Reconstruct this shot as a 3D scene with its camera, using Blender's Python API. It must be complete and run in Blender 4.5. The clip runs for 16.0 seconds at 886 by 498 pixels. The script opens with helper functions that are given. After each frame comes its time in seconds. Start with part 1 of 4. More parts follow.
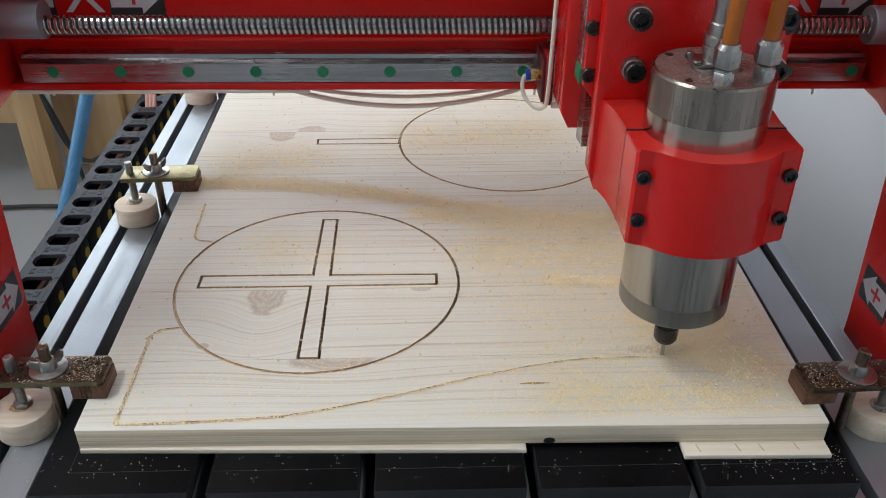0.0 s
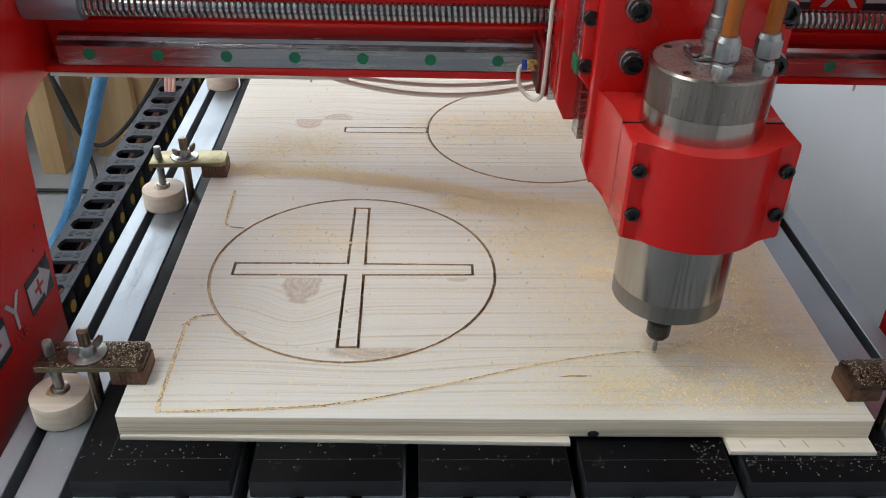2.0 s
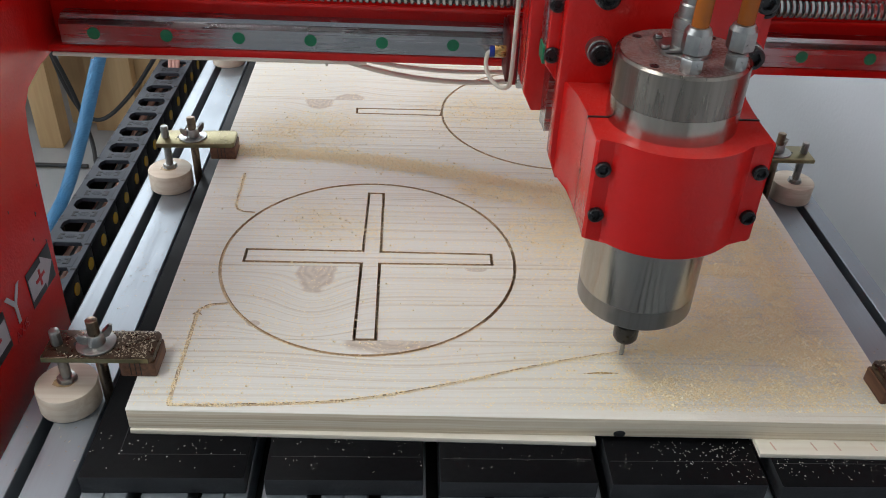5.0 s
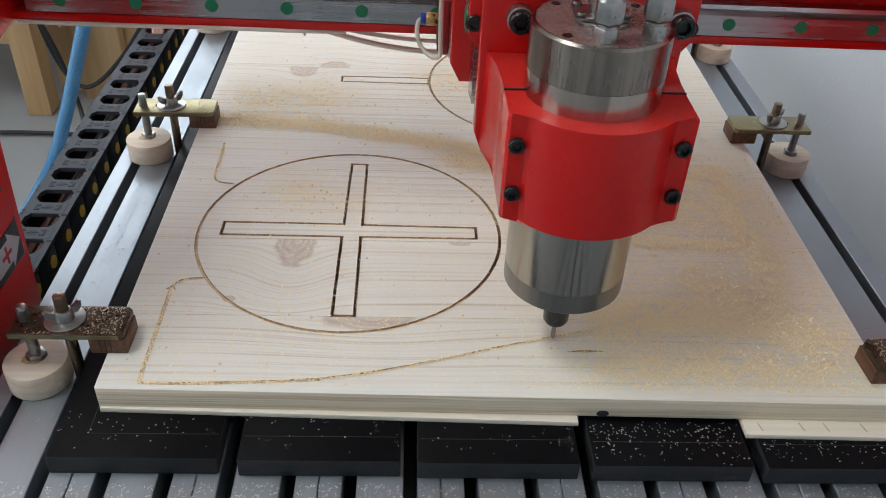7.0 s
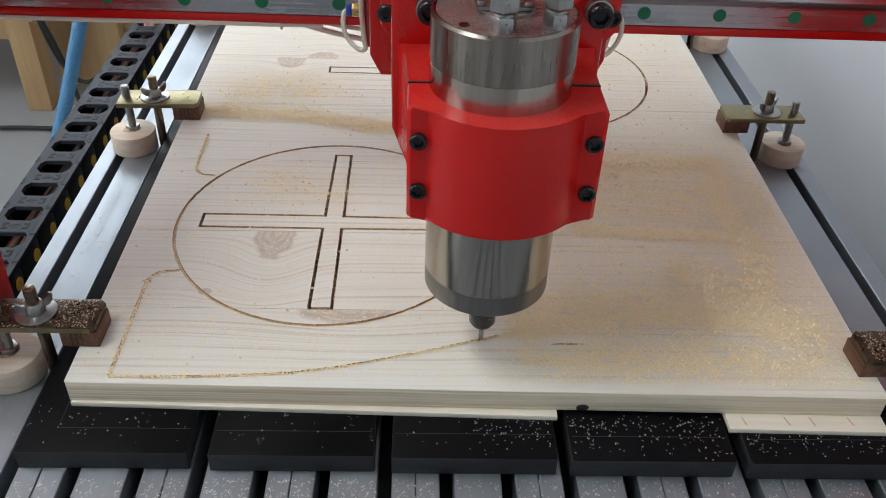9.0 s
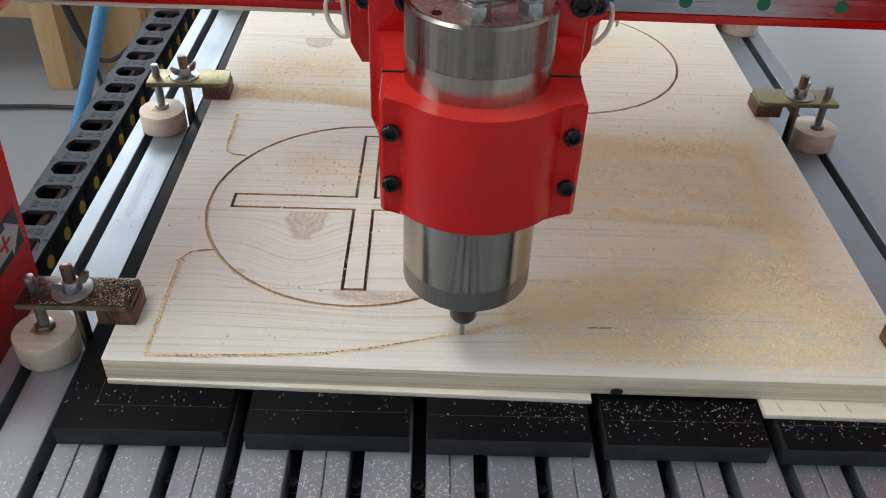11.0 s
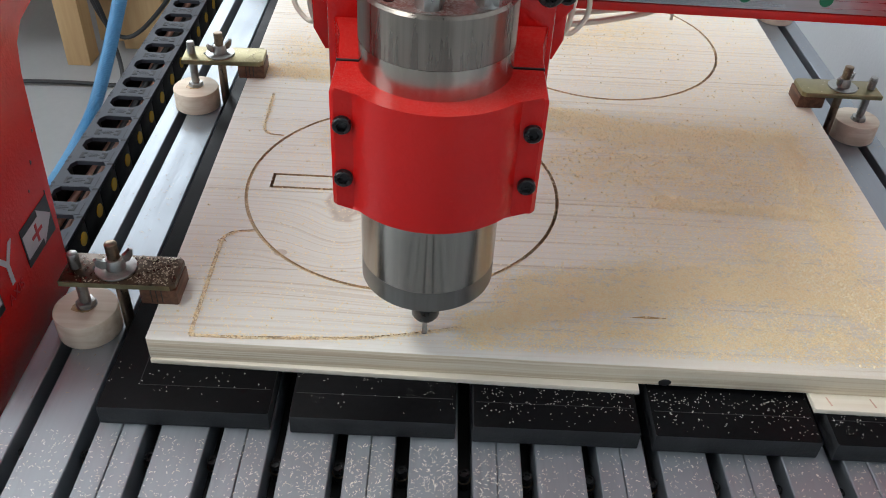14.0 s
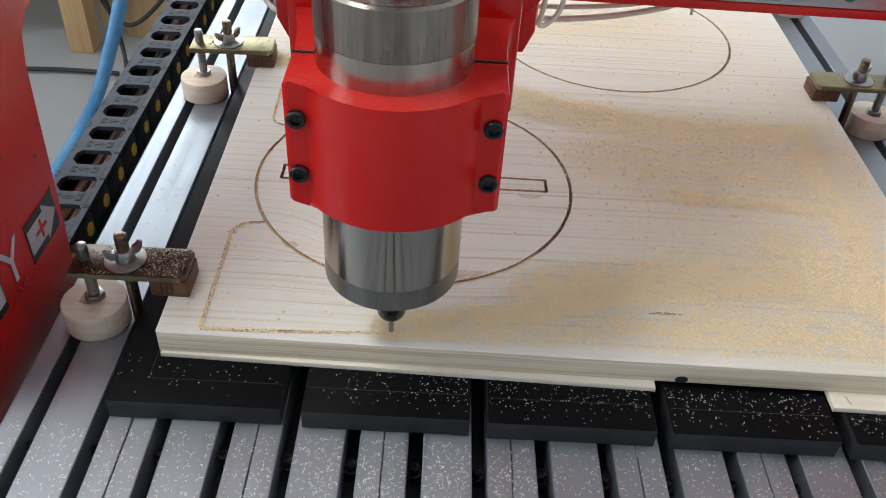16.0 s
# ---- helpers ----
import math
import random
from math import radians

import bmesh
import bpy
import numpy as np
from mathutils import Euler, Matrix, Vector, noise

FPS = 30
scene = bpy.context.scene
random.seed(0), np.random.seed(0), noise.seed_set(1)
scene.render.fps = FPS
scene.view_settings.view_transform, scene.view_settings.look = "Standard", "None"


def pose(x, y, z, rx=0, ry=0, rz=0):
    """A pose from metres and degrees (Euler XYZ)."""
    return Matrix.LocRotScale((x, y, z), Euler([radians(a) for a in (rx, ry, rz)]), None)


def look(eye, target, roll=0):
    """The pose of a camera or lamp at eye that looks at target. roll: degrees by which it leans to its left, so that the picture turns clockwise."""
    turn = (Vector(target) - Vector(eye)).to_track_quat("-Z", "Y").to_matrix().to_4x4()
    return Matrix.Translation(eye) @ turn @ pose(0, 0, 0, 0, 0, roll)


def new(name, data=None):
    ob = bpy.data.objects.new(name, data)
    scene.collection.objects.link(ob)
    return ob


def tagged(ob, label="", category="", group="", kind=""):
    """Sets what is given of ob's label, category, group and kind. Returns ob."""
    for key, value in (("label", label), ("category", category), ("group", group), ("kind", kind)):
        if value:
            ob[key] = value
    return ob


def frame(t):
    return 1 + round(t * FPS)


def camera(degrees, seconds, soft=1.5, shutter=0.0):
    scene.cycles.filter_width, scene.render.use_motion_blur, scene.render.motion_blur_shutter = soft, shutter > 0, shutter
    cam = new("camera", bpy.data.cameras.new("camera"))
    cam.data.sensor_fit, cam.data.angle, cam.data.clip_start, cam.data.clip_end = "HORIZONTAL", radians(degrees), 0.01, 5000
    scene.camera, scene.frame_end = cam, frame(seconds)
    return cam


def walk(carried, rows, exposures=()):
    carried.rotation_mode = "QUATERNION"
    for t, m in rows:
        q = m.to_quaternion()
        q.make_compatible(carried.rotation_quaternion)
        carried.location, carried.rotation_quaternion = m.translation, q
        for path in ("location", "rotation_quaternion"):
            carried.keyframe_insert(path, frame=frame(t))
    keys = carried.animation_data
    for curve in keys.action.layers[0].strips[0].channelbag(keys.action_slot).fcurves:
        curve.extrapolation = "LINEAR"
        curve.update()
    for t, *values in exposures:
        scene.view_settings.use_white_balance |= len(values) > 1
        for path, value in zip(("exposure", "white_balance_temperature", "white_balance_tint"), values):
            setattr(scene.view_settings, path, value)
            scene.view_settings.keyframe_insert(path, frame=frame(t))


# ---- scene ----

cam = camera(54.98, 16.0, soft=1.0)
PATH = [
    (0, 0.1941, -0.6230, 0.4351, 57.43, -0.21, -1.87),
    (0.5, 0.1862, -0.6203, 0.4331, 57.32, -0.28, -1.81),
    (1, 0.1776, -0.6191, 0.4323, 57.13, -0.44, -1.72),
    (1.5, 0.1681, -0.6184, 0.4319, 56.89, -0.70, -1.70),
    (2, 0.1570, -0.6175, 0.4302, 56.88, -1.22, -1.65),
    (2.5, 0.1505, -0.6154, 0.4291, 56.48, -1.52, -1.41),
    (3, 0.1468, -0.6120, 0.4263, 56.11, -1.53, -1.29),
    (3.5, 0.1361, -0.6062, 0.4273, 55.98, -1.79, -1.38),
    (4, 0.1329, -0.6023, 0.4276, 55.76, -2.06, -1.43),
    (6.5, 0.1475, -0.5760, 0.4183, 53.90, -2.23, -1.53),
    (7, 0.1512, -0.5740, 0.4173, 53.26, -2.33, -1.42),
    (7.5, 0.1582, -0.5774, 0.4166, 53.26, -2.22, -1.39),
    (8, 0.1642, -0.5807, 0.4158, 53.31, -2.07, -1.45),
    (8.5, 0.1715, -0.5747, 0.4113, 53.30, -1.84, -1.35),
    (9, 0.1751, -0.5669, 0.4087, 52.93, -1.77, -0.93),
    (11.5, 0.1541, -0.5653, 0.4058, 51.53, -1.83, 0.31),
    (12, 0.1496, -0.5636, 0.4044, 51.30, -2.01, 0.60),
    (12.5, 0.1453, -0.5619, 0.4043, 51.14, -2.05, 0.80),
    (13, 0.1369, -0.5594, 0.4030, 50.97, -2.22, 0.84),
    (13.5, 0.1313, -0.5580, 0.4028, 50.85, -2.32, 0.90),
    (14, 0.1297, -0.5601, 0.4014, 50.67, -2.55, 1.03),
    (14.5, 0.1225, -0.5607, 0.4009, 50.53, -2.78, 1.06),
    (15, 0.1177, -0.5578, 0.3996, 50.36, -3.03, 1.14),
    (15.5, 0.1158, -0.5537, 0.3976, 50.17, -3.09, 1.16),
    (16, 0.1202, -0.5525, 0.3972, 50.02, -2.86, 1.28),
]
# the film camera opens up a little as it nears the table
walk(cam, [(t, pose(*p)) for t, *p in PATH], [(0, -0.47), (4, -0.45), (9, -0.40), (12.5, -0.25), (16, -0.14)])

# tool tip on the board, seconds, x, y
TOOL = [(0, 0.3870, -0.1030), (0.5, 0.3766, -0.1034), (1, 0.3673, -0.1033), (1.5, 0.3577, -0.1035), (2, 0.3475, -0.1042), (2.5, 0.3379, -0.1046), (3, 0.3315, -0.1047),
        (3.5, 0.3252, -0.1049), (4, 0.3181, -0.1076), (6.5, 0.2686, -0.1171), (7, 0.2591, -0.1192), (7.5, 0.2495, -0.1222), (8, 0.2401, -0.1248), (8.5, 0.2306, -0.1274),
        (9, 0.2211, -0.1300), (11.5, 0.1751, -0.1460), (12, 0.1659, -0.1488), (12.5, 0.1566, -0.1511), (13, 0.1468, -0.1534), (13.5, 0.1374, -0.1556), (14, 0.1280, -0.1575),
        (14.5, 0.1183, -0.1596), (14.8, 0.1146, -0.1604), (15, 0.1123, -0.1574), (15.2, 0.1098, -0.1615), (15.5, 0.1064, -0.1622), (16, 0.0976, -0.1634)]

# ---- world and light ----
FLOOR, CEIL = -0.60, 2.3
BED, PAD = -0.037, -0.0215
world = bpy.data.worlds.new("world")
scene.world = world
world.use_nodes = True
wn = world.node_tree
sky = wn.nodes.new("ShaderNodeTexSky")
sky.sky_type, sky.sun_disc = "NISHITA", False
sky.sun_elevation, sky.sun_rotation = radians(35), radians(-60)
wn.links.new(sky.outputs[0], wn.nodes["Background"].inputs[0])
wn.nodes["Background"].inputs[1].default_value = 0.12


def window_lamp(eye, target, sx, sy, watts, colour):
    data = bpy.data.lights.new("window_light", "AREA")
    data.shape, data.size, data.size_y, data.energy, data.color = "RECTANGLE", sx, sy, watts, colour
    ob = new("window_light", data)
    ob.matrix_world = look(eye, target)
    return ob


window_lamp((-1.15, 2.98, 1.40), (-1.15, 0, 1.2), 2.5, 1.4, 66, (0.90, 0.96, 1.0))
window_lamp((-2.98, -0.4, 1.40), (0, -0.4, 1.2), 2.6, 1.4, 58, (0.90, 0.96, 1.0))
# weak fill for the front faces, from an assumed window behind the camera
window_lamp((-1.15, -2.98, 1.40), (-1.15, 0, 1.2), 2.5, 1.4, 3, (1.0, 0.99, 0.97))
# unseen ceiling light, added above the machine to brighten board and clamps
LIGHT = (-1.05, -0.25)
window_lamp((LIGHT[0], LIGHT[1], CEIL - 0.075), (LIGHT[0], LIGHT[1], 0), 0.55, 1.15, 26, (0.95, 0.98, 1.0)).name = "ceiling_lamp"

# ---- materials ----


class Nodes:
    def __init__(self, name):
        self.mat = bpy.data.materials.new(name)
        self.mat.use_nodes = True
        self.t = self.mat.node_tree
        self.b = self.t.nodes["Principled BSDF"]
        self.co = self.t.nodes.new("ShaderNodeTexCoord").outputs["Object"]

    def put(self, socket, value):
        if isinstance(value, bpy.types.NodeSocket):
            self.t.links.new(value, socket)
        elif isinstance(value, tuple) and len(value) == 3 and socket.type == "RGBA":
            socket.default_value = (*value, 1)
        else:
            socket.default_value = value

    def math(self, op, a, b=0.0, c=0.0, clamp=False):
        n = self.t.nodes.new("ShaderNodeMath")
        n.operation, n.use_clamp = op, clamp
        for s, v in zip(n.inputs, (a, b, c)):
            self.put(s, v)
        return n.outputs[0]

    def scale(self, vec, k, shift=(0, 0, 0)):
        n = self.t.nodes.new("ShaderNodeMapping")
        self.put(n.inputs["Vector"], vec)
        n.inputs["Scale"].default_value = k
        self.put(n.inputs["Location"], shift)
        return n.outputs[0]

    def noise(self, vec, size, detail=3.0, rough=0.5, dist=0.0):
        n = self.t.nodes.new("ShaderNodeTexNoise")
        self.put(n.inputs["Vector"], vec)
        n.inputs["Scale"].default_value, n.inputs["Detail"].default_value = size, detail
        n.inputs["Roughness"].default_value, n.inputs["Distortion"].default_value = rough, dist
        return n.outputs["Fac"]

    def ramp(self, fac, *stops):
        n = self.t.nodes.new("ShaderNodeValToRGB")
        while len(n.color_ramp.elements) < len(stops):
            n.color_ramp.elements.new(0.5)
        for e, (p, c) in zip(n.color_ramp.elements, stops):
            e.position = p
            e.color = (c, c, c, 1) if isinstance(c, (int, float)) else (*c, 1)
        self.put(n.inputs[0], fac)
        return n.outputs[0]

    def mix(self, fac, a, b, mode="MIX"):
        n = self.t.nodes.new("ShaderNodeMix")
        n.data_type, n.blend_type = "RGBA", mode
        self.put(n.inputs[0], fac), self.put(n.inputs[6], a), self.put(n.inputs[7], b)
        return n.outputs[2]

    def split(self, vec):
        n = self.t.nodes.new("ShaderNodeSeparateXYZ")
        self.put(n.inputs[0], vec)
        return n.outputs

    def join(self, x, y, z):
        n = self.t.nodes.new("ShaderNodeCombineXYZ")
        for s, v in zip(n.inputs, (x, y, z)):
            self.put(s, v)
        return n.outputs[0]

    def island(self):
        return self.t.nodes.new("ShaderNodeNewGeometry").outputs["Random Per Island"]

    def each(self):
        return self.t.nodes.new("ShaderNodeObjectInfo").outputs["Random"]

    def bump(self, height, strength=0.2, depth=0.001):
        n = self.t.nodes.new("ShaderNodeBump")
        n.inputs["Strength"].default_value, n.inputs["Distance"].default_value = strength, depth
        self.put(n.inputs["Height"], height)
        self.t.links.new(n.outputs[0], self.b.inputs["Normal"])

    def done(self, colour, rough=0.5, metal=0.0, **more):
        self.put(self.b.inputs["Base Color"], colour)
        self.put(self.b.inputs["Roughness"], rough)
        self.put(self.b.inputs["Metallic"], metal)
        for k, v in more.items():
            self.put(self.b.inputs[k.replace("_", " ")], v)
        return self.mat


def plain(name, colour, rough=0.5, metal=0.0, var=0.15, size=60.0, bump=0.1, depth=0.0005):
    n = Nodes(name)
    f = n.noise(n.co, size, 4.0, 0.6)
    g = n.noise(n.co, size * 0.12, 2.0)
    f2 = n.math("ADD", n.math("MULTIPLY", f, 0.6), n.math("MULTIPLY", g, 0.4))
    c = n.ramp(f2, (0.3, tuple(v * (1 - var) for v in colour)), (0.7, tuple(min(1, v * (1 + var)) for v in colour)))
    r = n.ramp(f, (0.3, max(0.02, rough - 0.07)), (0.7, min(1, rough + 0.07)))
    n.bump(f, bump, depth)
    return n.done(c, r, metal)


def brushed(name, colour, rough, axis, var=0.12, stretch=400.0, metal=1.0, **more):
    n = Nodes(name)
    k = [stretch] * 3
    k[axis] = stretch * 0.012
    f = n.noise(n.scale(n.co, tuple(k)), 1.0, 3.0, 0.6)
    g = n.noise(n.co, 14.0, 3.0)
    c = n.ramp(f, (0.25, tuple(v * (1 - var) for v in colour)), (0.75, colour))
    r = n.math("ADD", n.ramp(f, (0.3, rough * 0.8), (0.7, rough * 1.25)), n.ramp(g, (0.4, 0.0), (0.75, 0.12)))
    n.bump(f, 0.06, 0.0003)
    return n.done(c, r, metal, **more)


def red_paint():
    n = Nodes("red_paint")
    peel = n.noise(n.co, 420.0, 2.0, 0.5)
    big = n.noise(n.co, 9.0, 3.0)
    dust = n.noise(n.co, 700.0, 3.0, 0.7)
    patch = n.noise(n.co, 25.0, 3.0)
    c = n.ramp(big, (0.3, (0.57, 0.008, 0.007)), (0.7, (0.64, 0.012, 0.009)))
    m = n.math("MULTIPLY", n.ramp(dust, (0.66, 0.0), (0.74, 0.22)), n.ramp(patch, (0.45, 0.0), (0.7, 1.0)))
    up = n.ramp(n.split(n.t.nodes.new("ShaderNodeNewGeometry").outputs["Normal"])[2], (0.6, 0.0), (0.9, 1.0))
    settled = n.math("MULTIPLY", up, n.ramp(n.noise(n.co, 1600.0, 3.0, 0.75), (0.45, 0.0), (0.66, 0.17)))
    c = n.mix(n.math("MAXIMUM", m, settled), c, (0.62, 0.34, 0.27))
    n.bump(n.math("ADD", peel, n.noise(n.co, 130.0, 2.0, 0.5)), 0.36, 0.0008)
    return n.done(c, n.ramp(big, (0.3, 0.16), (0.7, 0.25)), 0.0, Specular_IOR_Level=0.42)


def pine(name, knots, seed):
    """Pale pine with grain along x that flows round the knots, given as x, y, radius."""
    n = Nodes(name)
    x, y, z = n.split(n.co)
    v, mask, ring = y, None, None
    for cx, cy, rx, ry in knots:
        dx = n.math("DIVIDE", n.math("SUBTRACT", x, cx), rx)
        dy = n.math("DIVIDE", n.math("SUBTRACT", y, cy), ry)
        d2 = n.math("ADD", n.math("MULTIPLY", dx, dx), n.math("MULTIPLY", dy, dy))
        fall = n.math("POWER", 2.718, n.math("MULTIPLY", d2, -0.30))
        v = n.math("SUBTRACT", v, n.math("MULTIPLY", n.math("MULTIPLY", dy, fall), ry * 0.8))
        wob = n.math("MULTIPLY", n.math("SUBTRACT", n.noise(n.co, 70.0, 3.0), 0.5), 0.6)
        d = n.math("ADD", n.math("SQRT", d2), wob)
        inside = n.ramp(d, (0.72, 1.0), (1.0, 0.0))
        mask = inside if mask is None else n.math("MAXIMUM", mask, inside)
        ring = d if ring is None else n.math("MINIMUM", ring, d)
    wave = n.math("MULTIPLY", n.math("SUBTRACT", n.noise(n.scale(n.co, (5.0, 9.0, 9.0), (seed * 3.1, 0, 0)), 1.0, 2.0), 0.5), 0.006)
    v = n.math("ADD", v, wave)
    w = n.join(n.math("MULTIPLY", x, 2.0), n.math("ADD", n.math("MULTIPLY", v, 330.0), seed * 7.3), n.math("MULTIPLY", z, 300.0))
    lines = n.noise(w, 1.0, 3.0, 0.6, 0.1)
    fine = n.noise(n.scale(n.co, (60.0, 1500.0, 1500.0)), 1.0, 2.0)
    broad = n.noise(n.scale(n.co, (3.0, 22.0, 22.0), (seed, 0, 0)), 1.0, 3.0)
    c = n.ramp(lines, (0.30, (0.84, 0.83, 0.765)), (0.50, (0.815, 0.795, 0.71)), (0.61, (0.71, 0.65, 0.535)), (0.70, (0.57, 0.49, 0.38)))
    c = n.mix(n.ramp(broad, (0.40, 0.50), (0.65, 0.0)), c, (0.835, 0.825, 0.755))
    # annual rings stand out on the board's planed edge; darker tone imitates weaker light
    edge = n.ramp(n.math("ABSOLUTE", n.split(n.t.nodes.new("ShaderNodeNewGeometry").outputs["Normal"])[2]), (0.3, 1.0), (0.6, 0.0))
    e = n.join(n.math("MULTIPLY", x, 1.6), n.math("ADD", n.math("MULTIPLY", v, 40.0), seed * 7.3), n.math("ADD", n.math("MULTIPLY", z, 520.0), n.math("MULTIPLY", n.noise(n.scale(n.co, (7.0, 0.0, 0.0)), 1.0, 2.0), 3.0)))
    rings_e = n.ramp(n.noise(e, 1.0, 2.0, 0.55), (0.36, (0.80, 0.72, 0.59)), (0.50, (0.74, 0.635, 0.48)), (0.58, (0.60, 0.475, 0.33)), (0.66, (0.73, 0.61, 0.45)))
    c = n.mix(edge, c, rings_e)
    c = n.mix(n.ramp(fine, (0.55, 0.0), (0.75, 0.16)), c, (0.60, 0.48, 0.35))
    if mask is not None:
        rings = n.math("MULTIPLY", n.math("ADD", n.math("SINE", n.math("MULTIPLY", ring, 22.0)), 1.0), 0.5)
        kc = n.mix(rings, (0.40, 0.29, 0.205), (0.58, 0.46, 0.35))
        rim = n.math("MULTIPLY", n.ramp(ring, (0.66, 0.0), (0.84, 1.0), (1.02, 0.0)), 0.28)
        c = n.mix(n.math("MULTIPLY", mask, 0.52), c, kc)
        c = n.mix(rim, c, (0.47, 0.34, 0.24))
    # a film of the finest dust lies where the cutter has worked
    reach = n.math("MULTIPLY", n.ramp(n.math("ADD", x, n.math("MULTIPLY", n.math("SUBTRACT", n.noise(n.co, 9.0, 3.0), 0.5), 0.16)), (0.14, 0.0), (0.36, 1.0)), n.ramp(y, (0.10, 1.0), (0.24, 0.25)))
    film = n.math("MULTIPLY", reach, n.ramp(n.noise(n.co, 260.0, 4.0, 0.7), (0.30, 0.20), (0.70, 0.50)))
    c = n.mix(film, c, (0.81, 0.71, 0.53))
    n.bump(n.math("ADD", n.math("ADD", lines, fine), n.math("MULTIPLY", n.math("MULTIPLY", reach, n.noise(n.co, 420.0, 3.0, 0.6)), 2.0)), 0.30, 0.0006)
    return n.done(c, 0.7, 0.0, Specular_IOR_Level=0.2)


def wood(name, dark, light, kx=30.0, rough=0.6, axis=0):
    n = Nodes(name)
    k = [kx * 14] * 3
    k[axis] = kx
    shift = n.join(n.math("MULTIPLY", n.each(), 9.0), 0.0, 0.0)
    f = n.noise(n.scale(n.co, tuple(k), shift), 1.0, 3.0, 0.6, 0.4)
    c = n.ramp(f, (0.3, light), (0.7, dark))
    n.bump(f, 0.2, 0.0006)
    return n.done(c, rough)


def speck(name, lo, hi, rough=0.7):
    n = Nodes(name)
    return n.done(n.ramp(n.island(), (0.0, lo), (1.0, hi)), rough)


def sawdust():
    n = Nodes("sawdust")
    f = n.noise(n.co, 900.0, 3.0, 0.7)
    g = n.noise(n.co, 30.0, 2.0)
    c = n.mix(g, n.ramp(f, (0.3, (0.74, 0.62, 0.43)), (0.7, (0.84, 0.75, 0.57))), (0.82, 0.73, 0.55))
    n.bump(f, 0.6, 0.0012)
    return n.done(c, 0.9)


def black_plastic():
    n = Nodes("black_plastic")
    f = n.noise(n.co, 240.0, 4.0, 0.7)
    g = n.noise(n.scale(n.co, (18.0, 18.0, 18.0)), 1.0, 3.0)
    c = n.ramp(n.math("ADD", n.math("MULTIPLY", f, 0.4), n.math("MULTIPLY", g, 0.6)), (0.35, (0.003, 0.003, 0.0033)), (0.7, (0.007, 0.007, 0.0078)))
    n.bump(f, 0.15, 0.0005)
    return n.done(c, n.ramp(g, (0.3, 0.32), (0.7, 0.52)), 0.0, Specular_IOR_Level=0.07)


def clear_tube():
    n = Nodes("clear_tube")
    return n.done((0.84, 0.80, 0.68), 0.5, 0.0, Transmission_Weight=0.1, IOR=1.35)


def plaster(name, colour, size=140.0):
    n = Nodes(name)
    f = n.noise(n.co, size, 4.0, 0.6)
    g = n.noise(n.co, 1.6, 4.0, 0.6)
    c = n.ramp(g, (0.3, tuple(v * 0.93 for v in colour)), (0.7, colour))
    n.bump(f, 0.25, 0.002)
    return n.done(c, 0.7)


def concrete():
    n = Nodes("grey_floor")
    f = n.noise(n.co, 60.0, 5.0, 0.65)
    g = n.noise(n.co, 2.2, 4.0, 0.6)
    c = n.mix(n.math("MULTIPLY", f, 0.5), n.ramp(g, (0.3, (0.28, 0.29, 0.295)), (0.7, (0.37, 0.38, 0.385))), (0.26, 0.27, 0.275))
    n.bump(f, 0.1, 0.001)
    return n.done(c, 0.38)


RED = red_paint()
ALU = brushed("bare_aluminium", (0.385, 0.42, 0.455), 0.43, 1, 0.16, 400.0, 0.9)
# colour streaks imitate the spindle's vertical reflections; the upper steel carries dark ones
STEEL = brushed("turned_steel", (0.50, 0.46, 0.40), 0.17, 2, 0.22, 300.0, 1.0, Anisotropic=0.85, Anisotropic_Rotation=0.25)
STEEL_UPPER = brushed("reflection_darkened_steel", (0.34, 0.305, 0.265), 0.26, 2, 0.40, 210.0, 1.0, Anisotropic=0.8, Anisotropic_Rotation=0.25)
def grimy_steel():
    n = Nodes("grimy_steel")
    f = n.noise(n.co, 500.0, 4.0, 0.7)
    g = n.noise(n.co, 45.0, 3.0)
    m = n.math("MULTIPLY", n.ramp(f, (0.36, 0.0), (0.54, 0.95)), n.ramp(g, (0.30, 0.3), (0.52, 1.0)))
    return n.done(n.mix(m, (0.42, 0.40, 0.38), (0.20, 0.07, 0.05)), n.math("ADD", n.math("MULTIPLY", m, 0.4), 0.3), n.math("SUBTRACT", 1.0, n.math("MULTIPLY", m, 0.8)))


GRIMY = grimy_steel()
STEEL_RING = brushed("turned_steel_ring", (0.33, 0.31, 0.285), 0.34, 2, 0.25, 200.0)
GROUND = brushed("ground_rail_steel", (0.50, 0.50, 0.51), 0.22, 0, 0.18)
SCREW = plain("screw_steel", (0.40, 0.40, 0.40), 0.20, 1.0, 0.15, 200.0, 0.05)
ZINC = plain("zinc_plated_steel", (0.37, 0.37, 0.355), 0.34, 1.0, 0.2, 300.0, 0.1)
BRASSY = plain("yellow_passivated_steel", (0.30, 0.26, 0.145), 0.38, 1.0, 0.25, 140.0, 0.15)
BRASS = plain("brass", (0.70, 0.46, 0.18), 0.28, 1.0, 0.15, 200.0)
OXIDE = plain("black_oxide_steel", (0.008, 0.008, 0.009), 0.30, 0.0, 0.3, 300.0)
BLACK = black_plastic()
# near-black that puts shade of gaps and holes into colour; also paint nicks
DARK = plain("recess_shade_and_nicks", (0.012, 0.012, 0.012), 0.6, 0.0, 0.4, 200.0)
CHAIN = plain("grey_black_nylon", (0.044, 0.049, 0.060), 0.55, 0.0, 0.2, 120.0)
# darker copy of the nylon: shade on sides, in notches and gaps
CHAIN_SIDE = plain("shaded_black_nylon", (0.005, 0.005, 0.006), 0.45, 0.0, 0.2, 120.0)
